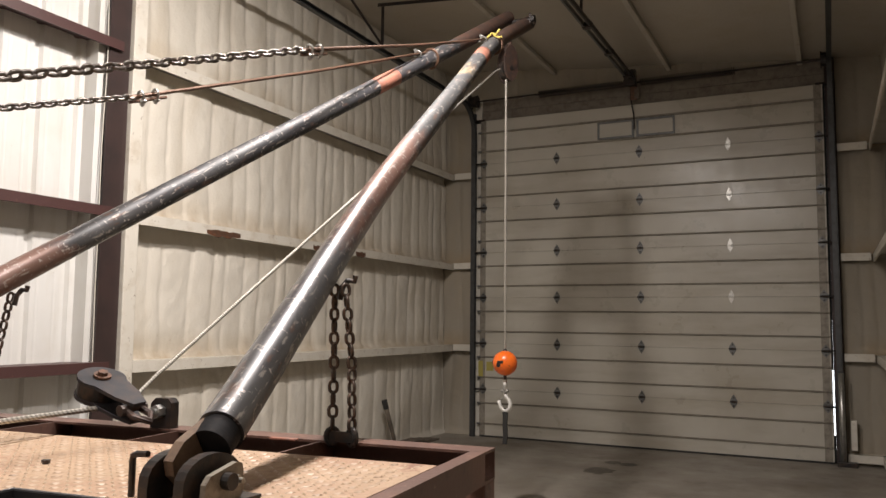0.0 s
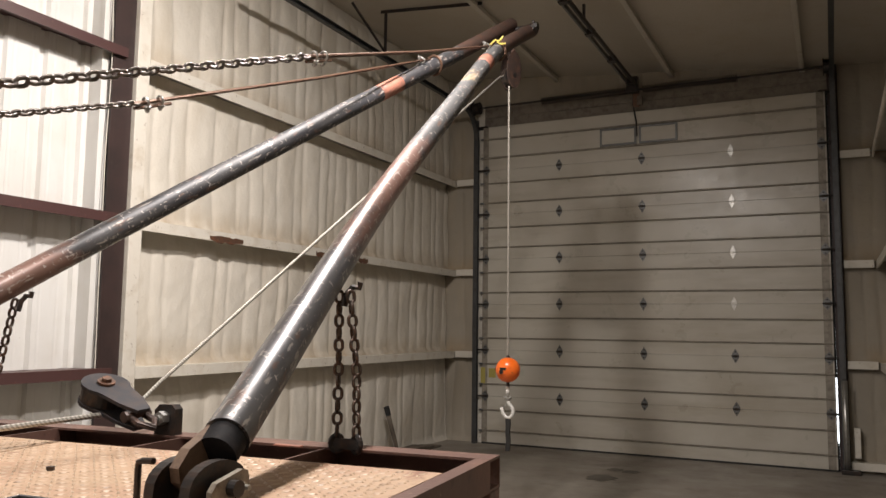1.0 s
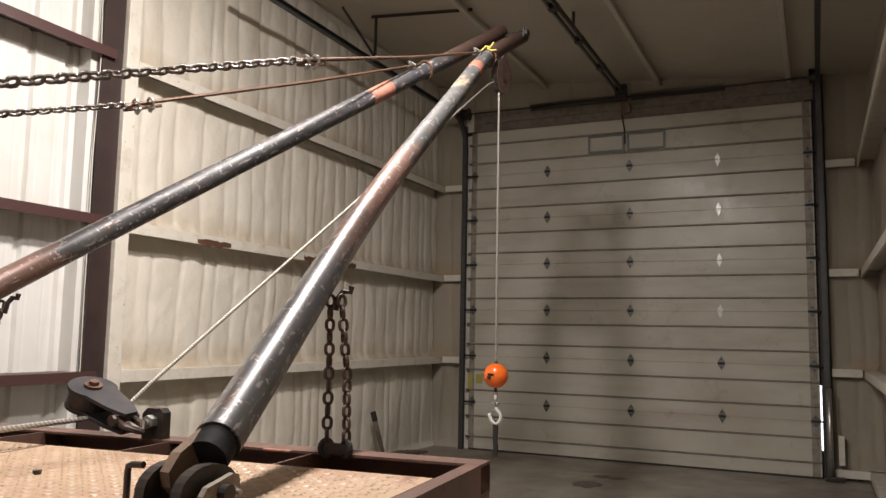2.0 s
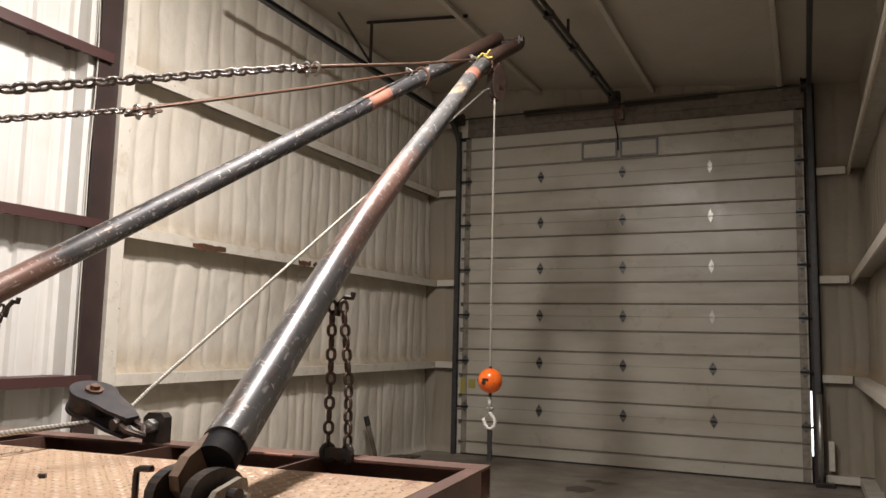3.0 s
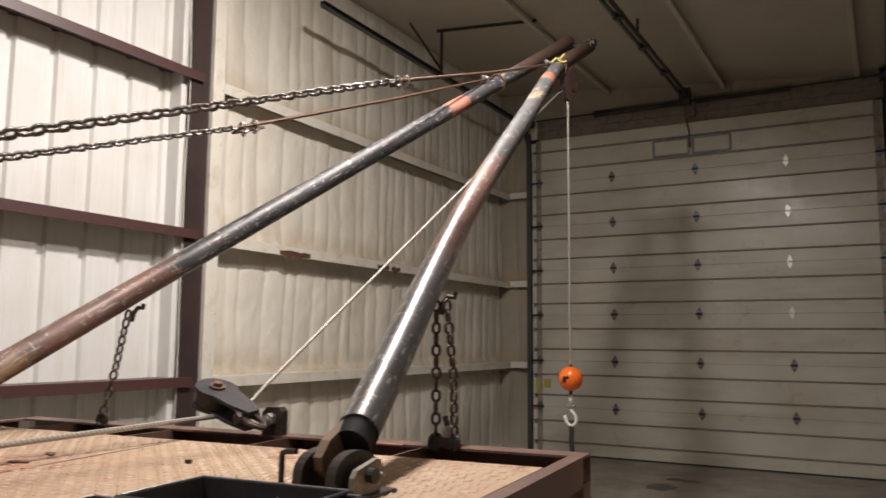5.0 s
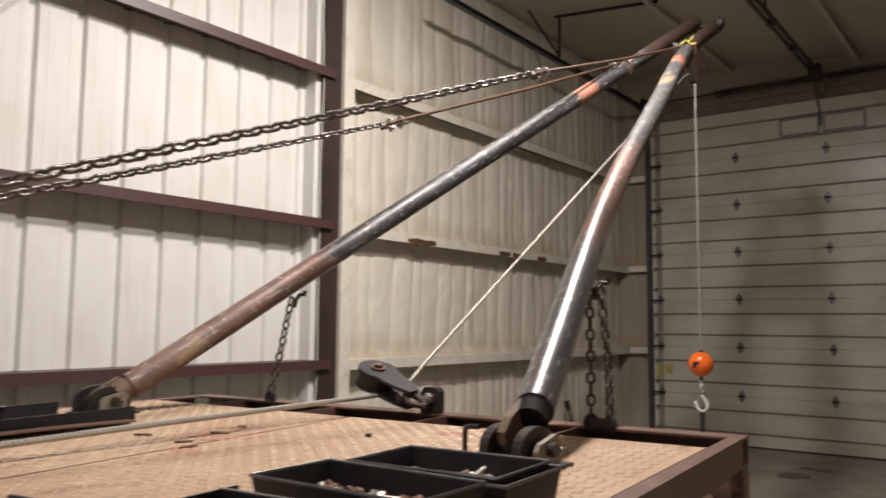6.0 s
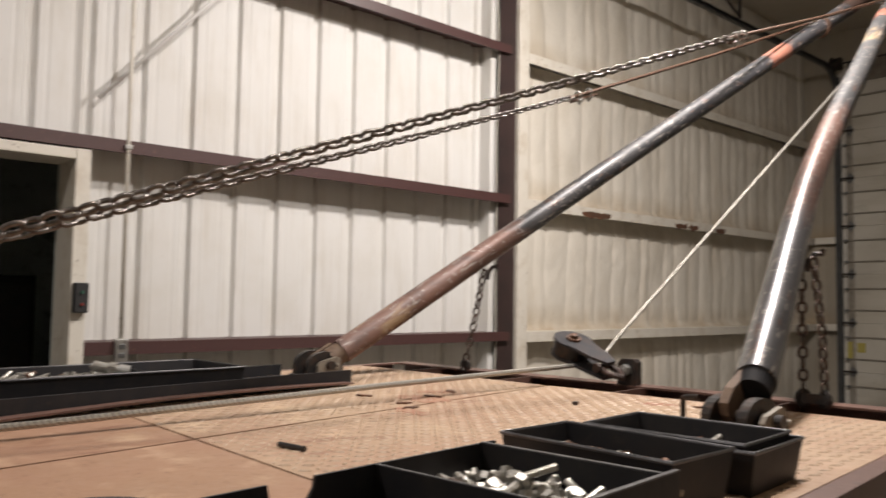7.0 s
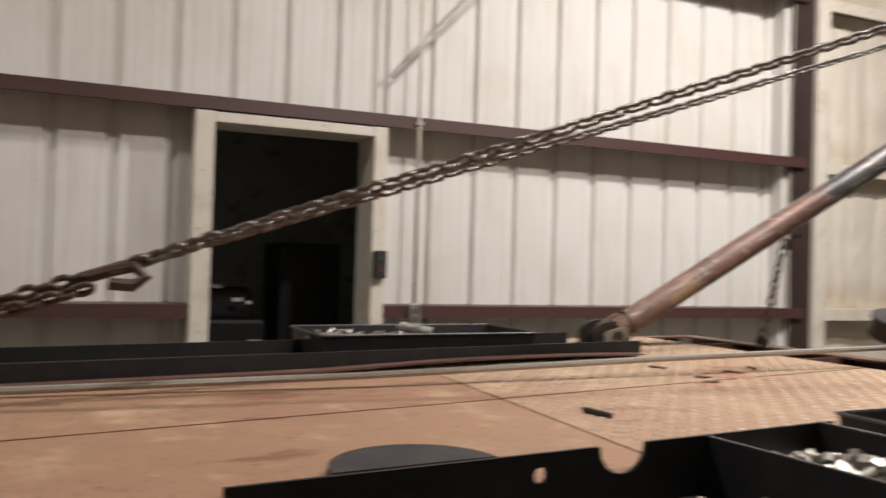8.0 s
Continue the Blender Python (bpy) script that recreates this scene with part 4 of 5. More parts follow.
def pole_foot(path, y0, label, stub_paint, stub_label):
    """Hinged foot: a stub under the pipe and a rusty tongue between two deck lugs, with a pin and a lock plate."""
    p = along(path, y0)
    d = (along(path, y0 + 0.2) - p).normalized()
    q = d.to_track_quat("Z", "X").to_matrix().to_4x4()
    base = p - d * 0.11
    f = thing("pole_foot", pose(base.x, base.y, DECK), label, "hinge bracket", "pole feet")
    rel = Matrix.Translation(p - f.matrix_basis.translation) @ q

    def lay(ob):
        ob.matrix_basis = rel
        return ob

    stub = sweep([(0, 0, -0.062), (0, 0, -0.03), (0, 0, 0.002)], 0.0475, 24)
    lay(part("stub", stub, stub_paint, f, stub_label, True)).data.set_sharp_from_angle(angle=0.9)
    side = q.inverted().to_3x3() @ Vector((1, 0, 0))
    t = bmesh.new()
    up = d.cross(Vector((1, 0, 0))).normalized()
    o = []
    for u, v in ((0.004, 0.040), (0.004, -0.040), (-0.10, -0.046), (-0.145, -0.030), (-0.155, 0.0), (-0.145, 0.030), (-0.10, 0.046)):
        w = Vector((0, d.y, d.z)).normalized() * u + Vector((0, up.y, up.z)).normalized() * v
        o.append((w.y + p.y - base.y, w.z + p.z - DECK))
    add_prism(t, o, -0.056, -0.030, 0)
    part("tongue", t, TONGUE, f, "rust-brown hinge tongue")
    for x in (-0.084, 0.012):
        o = [(-0.088, 0.0)] + [(-0.088 * math.cos(math.radians(a)), 0.040 + 0.066 * math.sin(math.radians(a)) ** 0.8) for a in range(0, 181, 15)] + [(0.088, 0.0)]
        part("lug", prism(o, x, x + 0.026, 0), DARKSTEEL, f, "dark steel deck lug")
    part("pin", tube((-0.095, 0.0, 0.052), (0.09, 0.0, 0.052), 0.018, seg=14), DARKSTEEL, f)
    o = [(-0.052, 0.012), (-0.060, 0.024), (-0.058, 0.052), (-0.044, 0.068), (0.034, 0.086), (0.050, 0.082), (0.055, 0.068), (0.054, 0.02), (0.044, 0.008)]
    part("lock_plate", prism(o, 0.056, 0.070, 0), WORNPLATE, f, "worn grey lock plate")
    part("bolt", add_tube(tube((0.070, 0.03, 0.050), (0.080, 0.03, 0.050), 0.011, seg=6), (0.080, 0.03, 0.050), (0.092, 0.03, 0.050), 0.006, seg=10), ZINC, f, "shiny bolt")
    part("base_plate", box((-0.095, -0.10, 0.0), (0.085, 0.10, 0.010), 0.002), DARKSTEEL, f)
    return f


pole_foot(R_LINE, 1.655, "rusty hinged pole foot with pin and lock plate", BORE, "matt black pipe stub")
pole_foot(L_LINE, 1.62, "rusty hinged pole foot with pin and lock plate", TONGUE, "rust-brown pipe stub")

# hoisting block below the pole ends, line and headache ball
TOPB = Vector((-1.72, 6.10, 3.62))
hb = thing("hoist_block", Matrix.Translation(TOPB) @ pose(0, 0, -0.02, 0, 0, 58) @ Matrix.Diagonal((0.92, 0.92, 0.92, 1)), "rusty brown sheave block hung from the pole ends", "pulley block")
ov = [(0.075 * math.cos(k * math.tau / 20), 0.165 * math.sin(k * math.tau / 20)) for k in range(20)]
for y in (-0.055, 0.038):
    part("cheek", prism(ov, y, y + 0.016, 1), DARKRUST, hb, "rusty oval cheek plate")
part("sheave", add_tube(tube((0, -0.03, -0.05), (0, 0.03, -0.05), 0.085, seg=24), (0, -0.06, -0.05), (0, 0.06, -0.05), 0.02, seg=10), DARKSTEEL, hb)
part("shackle", sweep([(0.0, -0.03, 0.13), (0.0, -0.035, 0.25), (0.0, 0.0, 0.33), (0.0, 0.035, 0.25), (0.0, 0.03, 0.13)], 0.018, 8), DARKRUST, hb)

BALL_Z = 1.2
BALL_M = pose(-1.735, 6.10, BALL_Z) @ Matrix.Diagonal((0.9, 0.9, 0.9, 1))
bx, by = -1.735, 6.10
ball = thing("headache_ball", BALL_M, "orange steel headache ball with white hook on a line", "headache ball")
bm = bmesh.new()
bmesh.ops.create_uvsphere(bm, u_segments=32, v_segments=20, radius=0.107)
part("ball", bm, ORANGE, ball, smooth=True)
part("socket", add_tube(add_box(bmesh.new(), (-0.034, -0.110, 0.0), (0.022, -0.088, 0.024), 0.005), (-0.02, -0.109, -0.012), (-0.02, -0.096, -0.012), 0.02, seg=10), DARKSTEEL, ball, "dark pin recess")
part("socket", add_box(bmesh.new(), (-0.106, -0.04, -0.01), (-0.088, 0.0, 0.02), 0.005), DARKSTEEL, ball, "dark pin recess")
part("collar", tube((0, 0, 0.10), (0, 0, 0.125), 0.02, 0.012, 12), DARKSTEEL, ball)
part("neck", tube((0, 0, -0.10), (0, 0, -0.14), 0.014, seg=10), DARKSTEEL, ball)
part("shank", tube((0, 0, -0.14), (0, 0, -0.225), 0.019, 0.016, 14), WHITEMETAL, ball, "white painted swivel shank", True)
part("swivel", add_tube(tube((-0.03, 0, -0.24), (0.03, 0, -0.24), 0.016, seg=10), (0, 0, -0.222), (0, 0, -0.262), 0.020, seg=12), GALV, ball)
hook = [(0.0, -0.26), (0.008, -0.285), (0.036, -0.315), (0.050, -0.35), (0.044, -0.385), (0.018, -0.408), (-0.015, -0.405), (-0.042, -0.378), (-0.052, -0.345), (-0.060, -0.325)]
part("hook", sweep([(x, 0, z) for x, z in hook], 0.0155, 10), WHITEMETAL, ball, "white painted lifting hook", True)
part("latch", sweep([(0.0, 0, -0.285), (-0.03, 0, -0.31), (-0.046, 0, -0.345)], 0.006, 6), GALV, ball)
strap = thing("hook_strap", pose(bx, by, BALL_Z - 0.352), "black webbing strap hung on the hook", "strap")
wb = bmesh.new()
rows = [(0.0, 0.02, 0.0), (0.004, 0.019, -0.06), (0.0, 0.017, -0.13), (0.006, 0.018, -0.2), (0.0, 0.017, -0.27)]
ring = [[wb.verts.new((x - w, -0.008, z)), wb.verts.new((x + w, -0.008, z)), wb.verts.new((x + w, 0.008, z)), wb.verts.new((x - w, 0.008, z))] for x, w, z in rows]
for a, b in zip(ring, ring[1:]):
    for k in range(4):
        wb.faces.new((a[k], a[(k + 1) % 4], b[(k + 1) % 4], b[k]))
wb.faces.new(ring[0])
wb.faces.new(ring[-1])
bmesh.ops.recalc_face_normals(wb, faces=wb.faces)
part("webbing", wb, WEB, strap)

# winch line: over the hoist block, under the deck block and back along the bed
BLK = Vector((-1.79, 2.30, 1.275))
line = thing("winch_line", pose(0, 0, 0), "galvanised wire winch line", "wire rope")
part("fall", tube((bx, by, BALL_Z + 0.11), (bx, by, 3.55), 0.0095, seg=8), ROPE, line)
part("rise", sweep([(-1.66, 2.33, 1.235), (-1.675, 2.45, 1.31), (-1.78, 5.98, 3.515), (-1.75, 6.06, 3.56)], 0.0075, 8), ROPE, line)
part("run", sweep([(-1.74, 2.25, 1.205), (-1.70, 1.2, 1.190), (-1.69, 0.2, 1.165), (-1.72, -0.6, 1.150), (-1.72, -1.6, 1.150)], 0.0095, 8), ROPE, line)

# deck block, tilted up by the line
bq = Matrix.Translation(BLK) @ pose(0, 0, 0, 7, 21, -4) @ Matrix.Diagonal((0.9, 0.9, 0.9, 1))
sb = thing("snatch_block", bq, "grey snatch block with rusty shackle on the tail rail", "pulley block")
tear = [(0.092 * math.cos(math.radians(a)) - 0.0, 0.092 * math.sin(math.radians(a))) for a in range(50, 311, 13)] + [(0.17, -0.055), (0.245, -0.028), (0.245, 0.028), (0.17, 0.055)]
for z in (-0.045, 0.028):
    part("cheek_plate", prism(tear, z, z + 0.014, 2), GREYPLATE, sb, "worn grey teardrop cheek plate")
part("sheave", tube((0, 0, -0.03), (0, 0, 0.028), 0.086, seg=28), DARKSTEEL, sb)
part("bolt", add_tube(tube((0, 0, 0.042), (0, 0, 0.052), 0.034, seg=20), (0, 0, 0.052), (0, 0, 0.066), 0.020, seg=6), RUST, sb, "rusty centre bolt")
part("guard", box((-0.10, -0.02, -0.03), (-0.075, 0.05, 0.02), 0.006), DARKRUST, sb)
part("shackle", sweep([(0.21, -0.03, 0.0), (0.27, -0.036, 0.0), (0.32, 0.0, 0.0), (0.27, 0.036, 0.0), (0.21, 0.03, 0.0)], 0.014, 8), DARKRUST, sb, "rusty shackle")
part("shackle_pin", add_tube(tube((0.215, -0.05, 0.006), (0.215, 0.055, 0.006), 0.014, seg=10), (0.215, -0.062, 0.006), (0.215, -0.046, 0.006), 0.022, seg=8), DARKRUST, sb)
lug = thing("anchor_lug", pose(-1.562, 2.385, DECK, 0, 0, 4), "dark steel anchor lug with a bright bolt", "lug")
part("lug", prism([(-0.045, 0.0), (-0.045, 0.085), (-0.025, 0.105), (0.03, 0.105), (0.045, 0.09), (0.045, 0.0)], -0.02, 0.02, 1), DARKSTEEL, lug)
part("bolt", add_tube(tube((0.0, -0.05, 0.06), (0.0, -0.02, 0.06), 0.024, seg=6), (0, -0.06, 0.06), (0, -0.05, 0.06), 0.012, seg=10), GALV, lug, "bright bolt head")

# ---- stays: chain, clips and wire rope ----
stay_link = link_mesh("chain_link", 0.034, 0.0060, 0.0345, CHAIN)
tie_link = link_mesh("chain_link", 0.0365, 0.0058, 0.0365, DARKCHAIN)
anchor_link = link_mesh("chain_link", 0.034, 0.0072, 0.0365, DARKCHAIN)
heavy_link = link_mesh("chain_link", 0.040, 0.0068, 0.0400, CHAIN)
clip = clip_mesh()
JOIN = Vector((-1.56, -0.42, 1.425))


def stay(top, knot, label, seed, link, pitch):
    st = thing("stay", pose(0, 0, 0), label, "stay chain", "pole stays")
    n = 12
    pts = []
    for i in range(n + 1):
        f = i / n
        p = JOIN.lerp(knot, f)
        p.z -= 0.004 * math.sin(math.pi * f)
        pts.append(p)
    chain(st, link, pitch, pts, 40, seed)
    d = (top - knot).normalized()
    part("wire_rope", sweep([knot - d * 0.02, knot.lerp(top, 0.5) - Vector((0, 0, 0.012)), top], 0.009, 8), RUSTROPE, st, "rusty wire rope")
    part("rope_tail", sweep([knot - d * 0.02 + Vector((0.0, 0, -0.02)), knot + d * 0.18 + Vector((0.005, 0, -0.024))], 0.008, 6), RUSTROPE, st)
    q = d.to_track_quat("X", "Z").to_matrix().to_4x4()
    for s in (0.04, 0.12):
        shared("rope_clip", clip, st, Matrix.Translation(knot + d * s + Vector((0, 0, -0.006))) @ q @ Matrix.Rotation(0.5 + s * 3, 4, "X"))
    for s in (0.12,):
        shared("rope_clip", clip, st, Matrix.Translation(top - d * s) @ q @ Matrix.Rotation(2.0, 4, "X"))
    return st


RT = along(R_LINE, 5.27) + Vector((-0.01, -0.04, 0.035))
LT = along(L_LINE, 5.08) + Vector((0.0, -0.04, 0.04))
stay(RT, Vector((-1.41, 2.94, 2.665)), "heavy galvanised stay chain clamped to a rusty wire rope", 3, heavy_link, 0.040)
stay(LT, Vector((-2.06, 2.63, 2.455)), "galvanised stay chain clamped to a rusty wire rope", 5, stay_link, 0.034)
for path, yy in ((R_LINE, 5.30), (L_LINE, 5.10)):
    c0 = along(path, yy)
    q = (path[-1] - path[0]).to_track_quat("Z", "Y").to_matrix().to_4x4()
    ringm = sweep([(0.064 * math.cos(k * math.tau / 20), 0.064 * math.sin(k * math.tau / 20), 0.02 * math.sin(k * math.tau / 20)) for k in range(20)], 0.010, 6, True)
    ob_ = part("rope_loop", ringm, RUSTROPE)
    ob_.matrix_basis = Matrix.Translation(c0) @ q
    tagged(ob_, "rusty wire rope loop round the pole", "rope loop")
tie = thing("yellow_tie", Matrix.Translation(RT + Vector((0.03, 0.02, 0.03))), "yellow plastic tie knotted on the stay", "cable tie")
part("tie", sweep([(-0.05, 0, -0.01), (-0.02, 0.01, 0.02), (0.02, -0.01, 0.0), (0.045, 0, 0.035)], 0.007, 6), YELLOW, tie)
part("tail", sweep([(0.0, 0, 0.0), (0.03, 0, -0.02), (0.06, 0.01, -0.015)], 0.006, 6), YELLOW, tie)
anchor = thing("stay_anchor", pose(0, 0, 0), "rusty grab hook and doubled chain down to the bed", "chain hook")
chain(anchor, anchor_link, 0.034, [JOIN + Vector((0, -0.04, -0.012)), (-1.58, -1.22, 1.17)], 20, 9)
chain(anchor, anchor_link, 0.034, [JOIN + Vector((0.015, -0.03, -0.034)), (-1.565, -1.20, 1.15)], 55, 10)
part("grab_hook", sweep([JOIN + Vector(v) for v in ((0, -0.06, -0.02), (0, 0.0, 0.0), (0.01, 0.05, 0.012), (0.02, 0.075, -0.012), (0.02, 0.05, -0.030), (0.02, 0.0, -0.026))], 0.014, 8), DARKRUST, anchor, "rusty grab hook")
part("pad_eye", box((-1.66, -1.27, DECK), (-1.48, -1.17, DECK + 0.06), 0.01), DARKSTEEL, anchor)


# hold-down chains between the tail and the poles
def hold_down(path, yy, feet, label, seed):
    c0 = along(path, yy)
    hd = thing("hold_down_chain", pose(0, 0, 0), label, "chain", "hold-down chains")
    top = c0 + Vector((0.050, 0, -0.062))
    for i, p in enumerate(feet):
        p = Vector(p)
        chain(hd, tie_link, 0.0365, [top + Vector((0.020 * (2 * i - 1), 0, 0)), top.lerp(p, 0.55) + Vector((0.014 * (2 * i - 1), 0.01, 0)), p], 10 + 70 * i, seed + i)
        d = pose(p.x, p.y, p.z - 0.02, 0, 0, 20 * (1 - 2 * i))
        part("anchor_ring", sweep([(0.019 * math.cos(k * math.tau / 14), 0.0, 0.024 * math.sin(k * math.tau / 14)) for k in range(14)], 0.010, 8, True), DARKSTEEL, hd).matrix_basis = d
    part("grab_hook", sweep([top + Vector(v) for v in ((0.0, 0.0, -0.05), (0.006, 0.005, -0.01), (0.02, 0.015, 0.012), (0.042, 0.02, 0.01), (0.046, 0.02, 0.028))], 0.010, 8), DARKSTEEL, hd, "dark grab hook")
    xs = [Vector(p).x for p in feet]
    y, z = feet[0][1], DECK
    o = [(min(xs) - 0.022, z + 0.001), (min(xs) - 0.022, z + 0.018), (min(xs), z + 0.034), (max(xs), z + 0.034), (max(xs) + 0.022, z + 0.018), (max(xs) + 0.022, z + 0.001)]
    part("anchor_plate", prism(o, y - 0.007, y + 0.007, 1), DARKSTEEL, hd, "dark steel anchor plate on the tail rail")
    return hd


hold_down(R_LINE, 2.40, ((-0.868, 2.41, 1.172), (-0.798, 2.415, 1.172)), "two rusty chains from the pole to the tail rail", 11)
hold_down(L_LINE, 2.34, ((-2.43, 2.29, 1.172),), "rusty chain from the pole to the tail rail", 15)

# ---- trays of fasteners ----
def open_bin(name, parent, x0, x1, y0, y1, z0, z1, t=0.004, lip=0.008, mat=BLACKBOX):
    """An open-topped bin: floor, four thin walls and a rolled rim."""
    bm = bmesh.new()
    k = 0.012
    outer = [[bm.verts.new((x, y, z)) for x, y in ((x0 + d, y0 + d), (x1 - d, y0 + d), (x1 - d, y1 - d), (x0 + d, y1 - d))] for z, d in ((z0, k), (z1, 0.0))]
    inner = [[bm.verts.new((x, y, z)) for x, y in ((x0 + d, y0 + d), (x1 - d, y0 + d), (x1 - d, y1 - d), (x0 + d, y1 - d))] for z, d in ((z1, t), (z0 + t, k + t))]
    rings = outer + inner
    for lo, hi in zip(rings, rings[1:]):
        for q in range(4):
            bm.faces.new((lo[q], lo[(q + 1) % 4], hi[(q + 1) % 4], hi[q]))
    bm.faces.new(rings[0][::-1])
    bm.faces.new(rings[-1])
    bmesh.ops.recalc_face_normals(bm, faces=bm.faces)
    ob = part(name, bm, mat, parent)
    rim = sweep([(x0, y0, z1), (x1, y0, z1), (x1, y1, z1), (x0, y1, z1)], lip * 0.5, 6, True)
    part("rim", rim, RIM, ob, "light grey edge of the bin")
    return ob


def bolt_mesh(name, ln, r):
    bm = bmesh.new()
    add_tube(bm, (0, 0, 0), (ln, 0, 0), r, seg=10)
    add_tube(bm, (-r * 1.3, 0, 0), (0, 0, 0), r * 1.8, seg=6)
    me = bpy.data.meshes.new(name)
    bm.to_mesh(me)
    bm.free()
    me.materials.append(ZINC)
    return me


def nut_mesh(r):
    bm = bmesh.new()
    o = [(r * math.cos(k * math.tau / 6), r * math.sin(k * math.tau / 6)) for k in range(6)]
    add_prism(bm, o, 0, r * 0.9, 2)
    me = bpy.data.meshes.new("nut")
    bm.to_mesh(me)
    bm.free()
    me.materials.append(ZINC)
    return me


BOLTS = [bolt_mesh("bolt", 0.045, 0.0065), bolt_mesh("bolt", 0.030, 0.008), bolt_mesh("bolt", 0.058, 0.006), nut_mesh(0.012)]
RUSTBOLT = BOLTS[1].copy()
RUSTBOLT.materials.clear()
RUSTBOLT.materials.append(RUST)


def fill(m, x0, x1, y0, y1, z, n, seed, group, heap=0.035, rusty=0.1):
    rng = random.Random(seed)
    for i in range(n):
        me = RUSTBOLT if rng.random() < rusty else rng.choice(BOLTS)
        x, y = rng.uniform(x0, x1), rng.uniform(y0, y1)
        f = 1 - max(abs(x - (x0 + x1) / 2) / (x1 - x0), abs(y - (y0 + y1) / 2) / (y1 - y0)) * 2
        zz = z + 0.008 + heap * f * rng.random()
        ob = shared(me.name.split(".")[0], me, None, m @ pose(x, y, zz, rng.uniform(-25, 25), rng.uniform(-25, 25), rng.uniform(0, 360)))
        tagged(ob, "rusty brown bolt in a black bin" if me is RUSTBOLT else "zinc-plated fastener in a black bin", "fastener", group)


RB = pose(-0.478, 0.0, DECK, 0, 0, 6.0)
tray = thing("fastener_tray", RB, "long black steel tray with loose fasteners", "tray")
TZ = 0.090
T0, T1, TN = -0.295, 0.69, 0.240
HY, HZ, HR = 0.105, 0.062, 0.0105
o = [(T0, 0.0), (T0, TZ), (HY - 0.0002, TZ), (HY - 0.0002, HZ + HR)]
for k in range(1, 16):
    a = math.pi / 2 + k * math.tau / 16
    o.append((HY + HR * math.cos(a), HZ + HR * math.sin(a)))
o += [(HY + 0.0002, HZ + HR), (HY + 0.0002, TZ), (0.201, TZ)]
for k in range(1, 8):
    a = math.pi + k * math.pi / 8
    o.append((0.242 + 0.041 * math.cos(a), TZ + 0.040 * math.sin(a)))
o += [(0.283, TZ), (T1, TZ), (T1, 0.0)]
part("side_wall", prism(o, -0.108, -0.102, 0), BLACKBOX, tray, "black side wall with a round notch and a hole")
part("side_wall", box((TN, T0, 0), (TN + 0.006, T1, TZ), 0.001), BLACKBOX, tray)
part("end_wall", box((-0.102, 0.648, 0), (TN, 0.654, TZ), 0.001), BLACKBOX, tray)
part("rim", box((TN - 0.0015, T0, TZ + 0.0002), (TN + 0.0075, T1, TZ + 0.003), 0.001), RIM, tray, "light grey upper edge")
part("rim", box((-0.102, 0.6465, TZ + 0.0002), (TN - 0.002, 0.6555, TZ + 0.003), 0.001), RIM, tray, "light grey upper edge")
part("tray_floor", box((-0.102, T0, 0.0), (TN, T1, 0.006)), BLACKBOX, tray)
part("divider", box((-0.102, 0.400, 0.006), (TN, 0.404, TZ - 0.002)), BLACKBOX, tray)
part("divider_rim", box((-0.102, 0.3995, TZ - 0.0018), (TN - 0.002, 0.4045, TZ), 0.0005), RIM, tray, "light grey upper edge")
BIN_BACK = pose(-0.5225, 1.087, DECK, 0, 0, 5.0)
BIN_MID = pose(-0.5255, 0.848, DECK, 0, 0, 1.0)
outer_bin = thing("small_parts_bin", BIN_BACK, "black plastic bin with another bin nested in it", "bin", "parts bins")
open_bin("body", outer_bin, -0.170, 0.186, -0.116, 0.124, 0.0, 0.079)
for m_, w_, d_, text in ((BIN_BACK, 0.166, 0.110, "black plastic bin nested in a larger one"), (BIN_MID, 0.182, 0.099, "black plastic bin standing at the end of the tray")):
    bn = thing("small_parts_bin", m_, text, "bin", "parts bins")
    open_bin("body", bn, -w_, w_, -d_, d_, 0.006, TZ)
fill(RB, -0.085, 0.205, 0.425, 0.62, 0.026, 215, 5, "fasteners in the tray", 0.055, 0.08)
fill(BIN_MID, -0.145, 0.145, -0.07, 0.07, 0.036, 60, 6, "fasteners in the small bin", 0.02, 0.45)
fill(BIN_BACK, -0.13, 0.13, -0.08, 0.08, 0.034, 40, 7, "fasteners in the small bin", 0.02, 0.45)
fill(RB, -0.08, 0.20, -0.2, 0.36, 0.008, 26, 8, "fasteners on the tray floor", 0.01)
cap = thing("rubber_mat", pose(-0.85, 0.03, DECK, 0, 0, 5), "dusty black rubber pad lying on the bed", "rubber pad")
part("pad", prism([(0.135 * math.cos(math.radians(a)), 0.14 * math.sin(math.radians(a))) for a in range(90, 271, 12)], 0.0, 0.018, 2), GREYPLATE, cap)

LBM = pose(-2.20, 0.0, DECK, 0, 0, 9.0)
ltray = thing("fastener_tray", LBM, "long black steel tray along the bed's far side", "tray")
part("side_wall", box((0.222, -1.6, 0.006), (0.230, 1.44, 0.056), 0.001), BLACKBOX, ltray, "black steel side wall")
part("side_wall", box((-0.20, -1.6, 0.006), (-0.192, 1.44, 0.05), 0.001), BLACKBOX, ltray)
part("tray_floor", box((-0.192, -1.6, 0.0), (0.222, 1.44, 0.006)), BLACKBOX, ltray)
LBB = pose(-2.375, 0.60, DECK + 0.007, 0, 0, 3)
lb = thing("small_parts_bin", LBB, "long black open bin half full of fittings", "bin", "parts bins")
open_bin("body", lb, -0.185, 0.185, -0.40, 0.40, 0.0, 0.080)
part("divider", box((-0.18, 0.08, 0.004), (0.18, 0.084, 0.074)), BLACKBOX, lb)
fill(LBB, -0.16, 0.16, -0.37, -0.16, 0.034, 44, 15, "fittings in the long bin", 0.04)
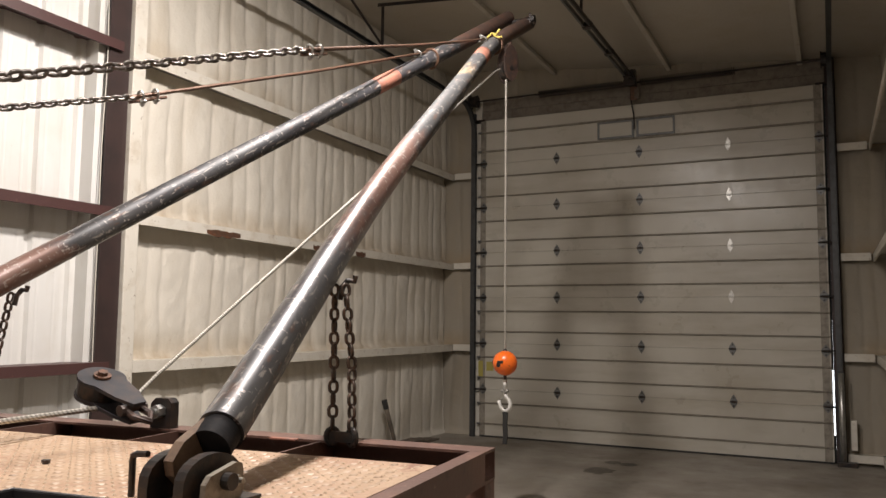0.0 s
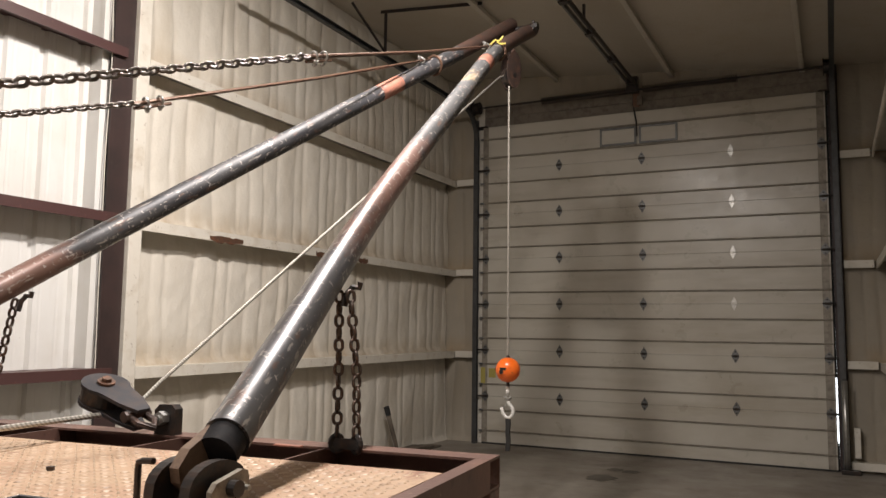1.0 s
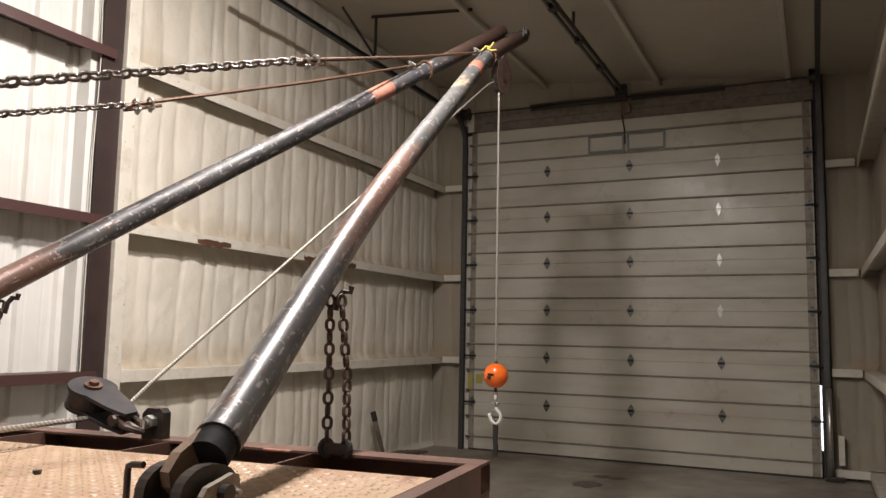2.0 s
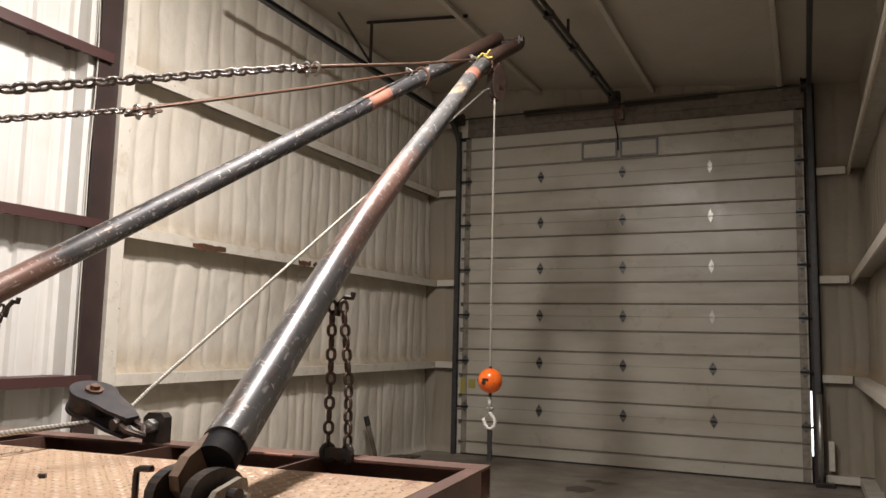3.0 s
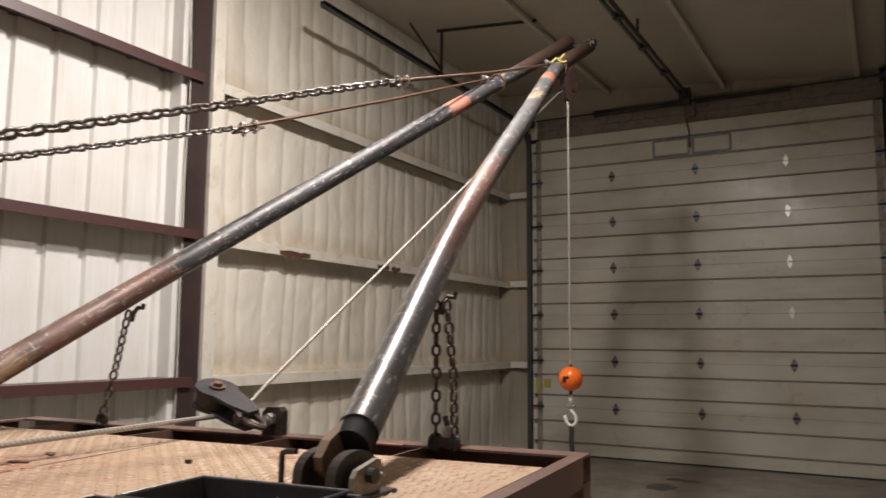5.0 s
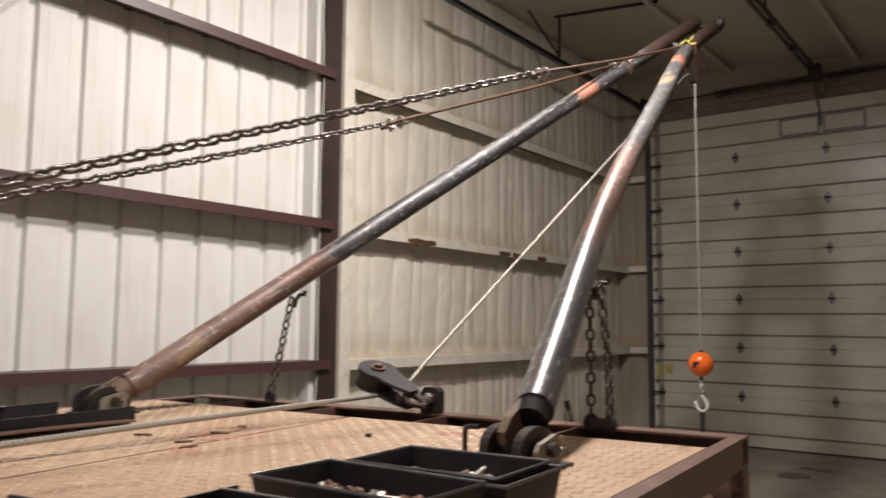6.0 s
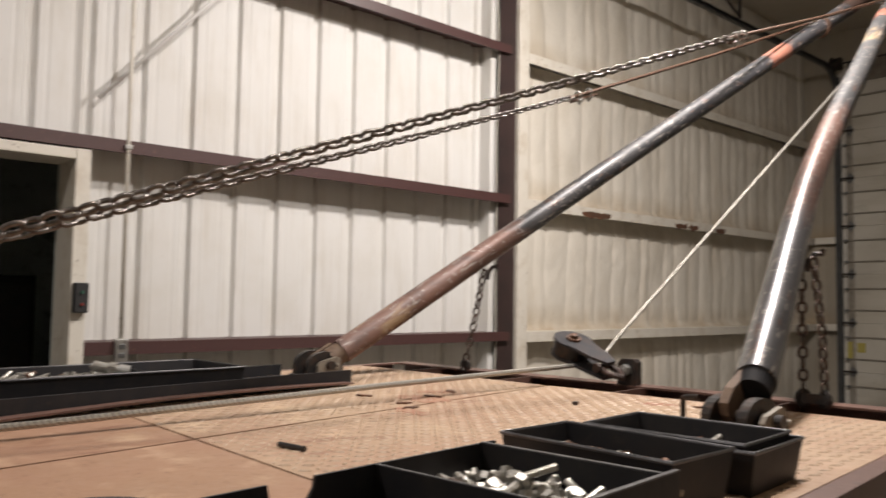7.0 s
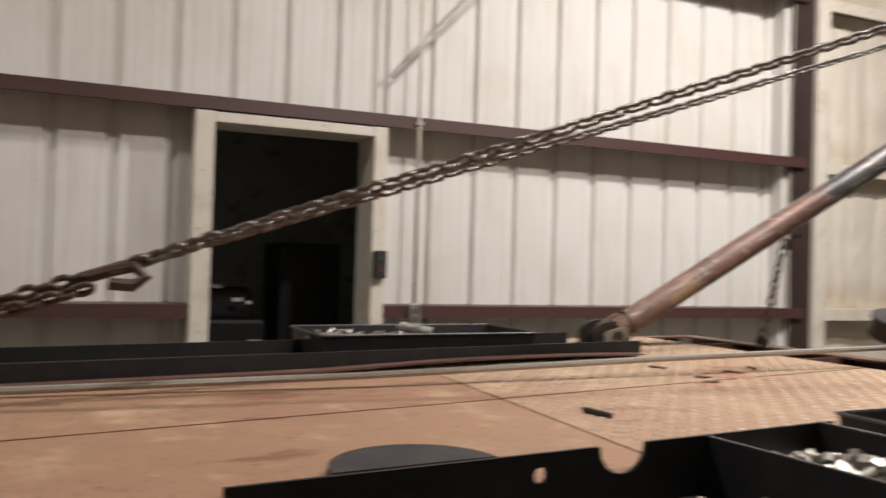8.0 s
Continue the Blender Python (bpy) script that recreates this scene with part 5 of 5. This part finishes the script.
fill(LBB, -0.16, 0.16, -0.14, 0.06, 0.034, 40, 16, "fittings in the long bin", 0.05)
fill(LBB, -0.14, 0.14, 0.12, 0.30, 0.010, 8, 17, "fittings in the long bin", 0.02)
coup = thing("pipe_fitting", LBB @ pose(0.04, -0.02, 0.085, 0, 12, 60), "brass and steel pipe fitting on top of the bin", "pipe fitting")
part("body", add_tube(tube((-0.05, 0, 0), (0.03, 0, 0), 0.017, seg=14), (0.0, 0, 0), (0.022, 0, 0), 0.024, seg=6), ZINC, coup)
part("end", tube((0.03, 0, 0), (0.065, 0, 0), 0.022, seg=14), GALV, coup)
strip_ = thing("loose_strip", LBM, "loose rusty steel strip bowed up beside the tray", "steel strip")
sb_ = bmesh.new()
vs_ = []
for i in range(17):
    y = -1.5 + 2.9 * i / 16
    z = 0.004 + 0.014 * max(0.0, math.sin((y - 0.1) * 2.2)) if 0.1 < y < 1.5 else 0.004
    vs_.append([sb_.verts.new(v) for v in ((0.234, y, z), (0.285, y, z), (0.285, y, z + 0.006), (0.234, y, z + 0.006))])
for u, v in zip(vs_, vs_[1:]):
    for k in range(4):
        sb_.faces.new((u[k], u[(k + 1) % 4], v[(k + 1) % 4], v[k]))
sb_.faces.new(vs_[0])
sb_.faces.new(vs_[-1])
bmesh.ops.recalc_face_normals(sb_, faces=sb_.faces)
part("strip", sb_, BROWN, strip_)

# ---- small things on the bed ----
crank = thing("crank_handle", pose(-0.803, 1.540, DECK), "dark bent steel rod standing up from the bed", "handle")
part("rod", sweep([(0, 0, -0.01), (0, 0, 0.075), (0.002, 0, 0.088), (0.014, 0, 0.092), (0.045, 0, 0.094)], 0.0075, 8), DARKSTEEL, crank)
nut_ = thing("loose_nut", pose(-1.300, 1.712, DECK), "rusty loose nut on the tread plate", "nut")
part("nut", prism([(0.011 * math.cos(k * math.tau / 6), 0.011 * math.sin(k * math.tau / 6)) for k in range(6)], 0.0, 0.011, 2), DARKSTEEL, nut_)
stick = thing("steel_pin", pose(-1.202, 0.592, DECK + 0.0065, 0, 0, 10), "short dark steel pin lying on the bed", "pin")
part("pin", tube((-0.042, 0, 0), (0.042, 0, 0), 0.0065, seg=10), DARKSTEEL, stick)
for i, (x, y, a) in enumerate(((-1.72, 1.46, 10), (-1.64, 1.27, 60), (-1.79, 1.61, -20), (-1.55, 1.22, 80), (-1.86, 1.28, 30), (-1.0, 2.0, 50))):
    rng = random.Random(i)
    o = [(rng.uniform(0.018, 0.045) * math.cos(k * math.tau / 8), rng.uniform(0.010, 0.018) * math.sin(k * math.tau / 8)) for k in range(8)]
    f = part("rust_flake", prism(o, 0.0, 0.005, 2), RUST)
    f.matrix_basis = pose(x, y, DECK + 0.001, 0, 0, a)
    tagged(f, "dark flake of rust on the tread plate", "rust flake", "rust flakes")
for i, (x, y, r, a) in enumerate(((-1.70, 1.40, 0.13, 10), (-1.83, 1.56, 0.08, 40), (-1.50, 1.18, 0.09, -15), (-2.05, 1.05, 0.10, 5), (-1.15, 1.95, 0.07, 20))):
    rng = random.Random(50 + i)
    o = [(r * rng.uniform(0.55, 1.15) * math.cos(k * math.tau / 26), 0.55 * r * rng.uniform(0.5, 1.15) * math.sin(k * math.tau / 26)) for k in range(26)]
    f = part("rust_bloom", prism(o, 0.0, 0.0009, 2), BLOOM)
    f.matrix_basis = pose(x, y, DECK, 0, 0, a)
    tagged(f, "thin reddish rust bloom on the tread plate", "rust patch", "rust patches")
rag = thing("red_rag", pose(-1.02, 2.36, DECK, 0, 0, 4), "red strap end lying on the tail rail", "strap")
part("strap", box((-0.05, -0.010, 0.0), (0.05, 0.010, 0.008), 0.003), PATCH, rag)
# oil stains on the floor
for x, y, rx, ry in ((-1.64, 8.5, 0.16, 0.2), (-1.62, 9.05, 0.09, 0.1), (-1.45, 9.0, 0.10, 0.09)):
    rng = random.Random(int(x * 100))
    o = [(rx * (0.75 + 0.35 * rng.random()) * math.cos(k * math.tau / 20), ry * (0.75 + 0.35 * rng.random()) * math.sin(k * math.tau / 20)) for k in range(20)]
    s_ = part("oil_stain", prism(o, 0.0, 0.0015, 2), OIL)
    s_.matrix_basis = pose(x, y, 0.0005)
    tagged(s_, "dark oil stain on the concrete floor", kind="structure")
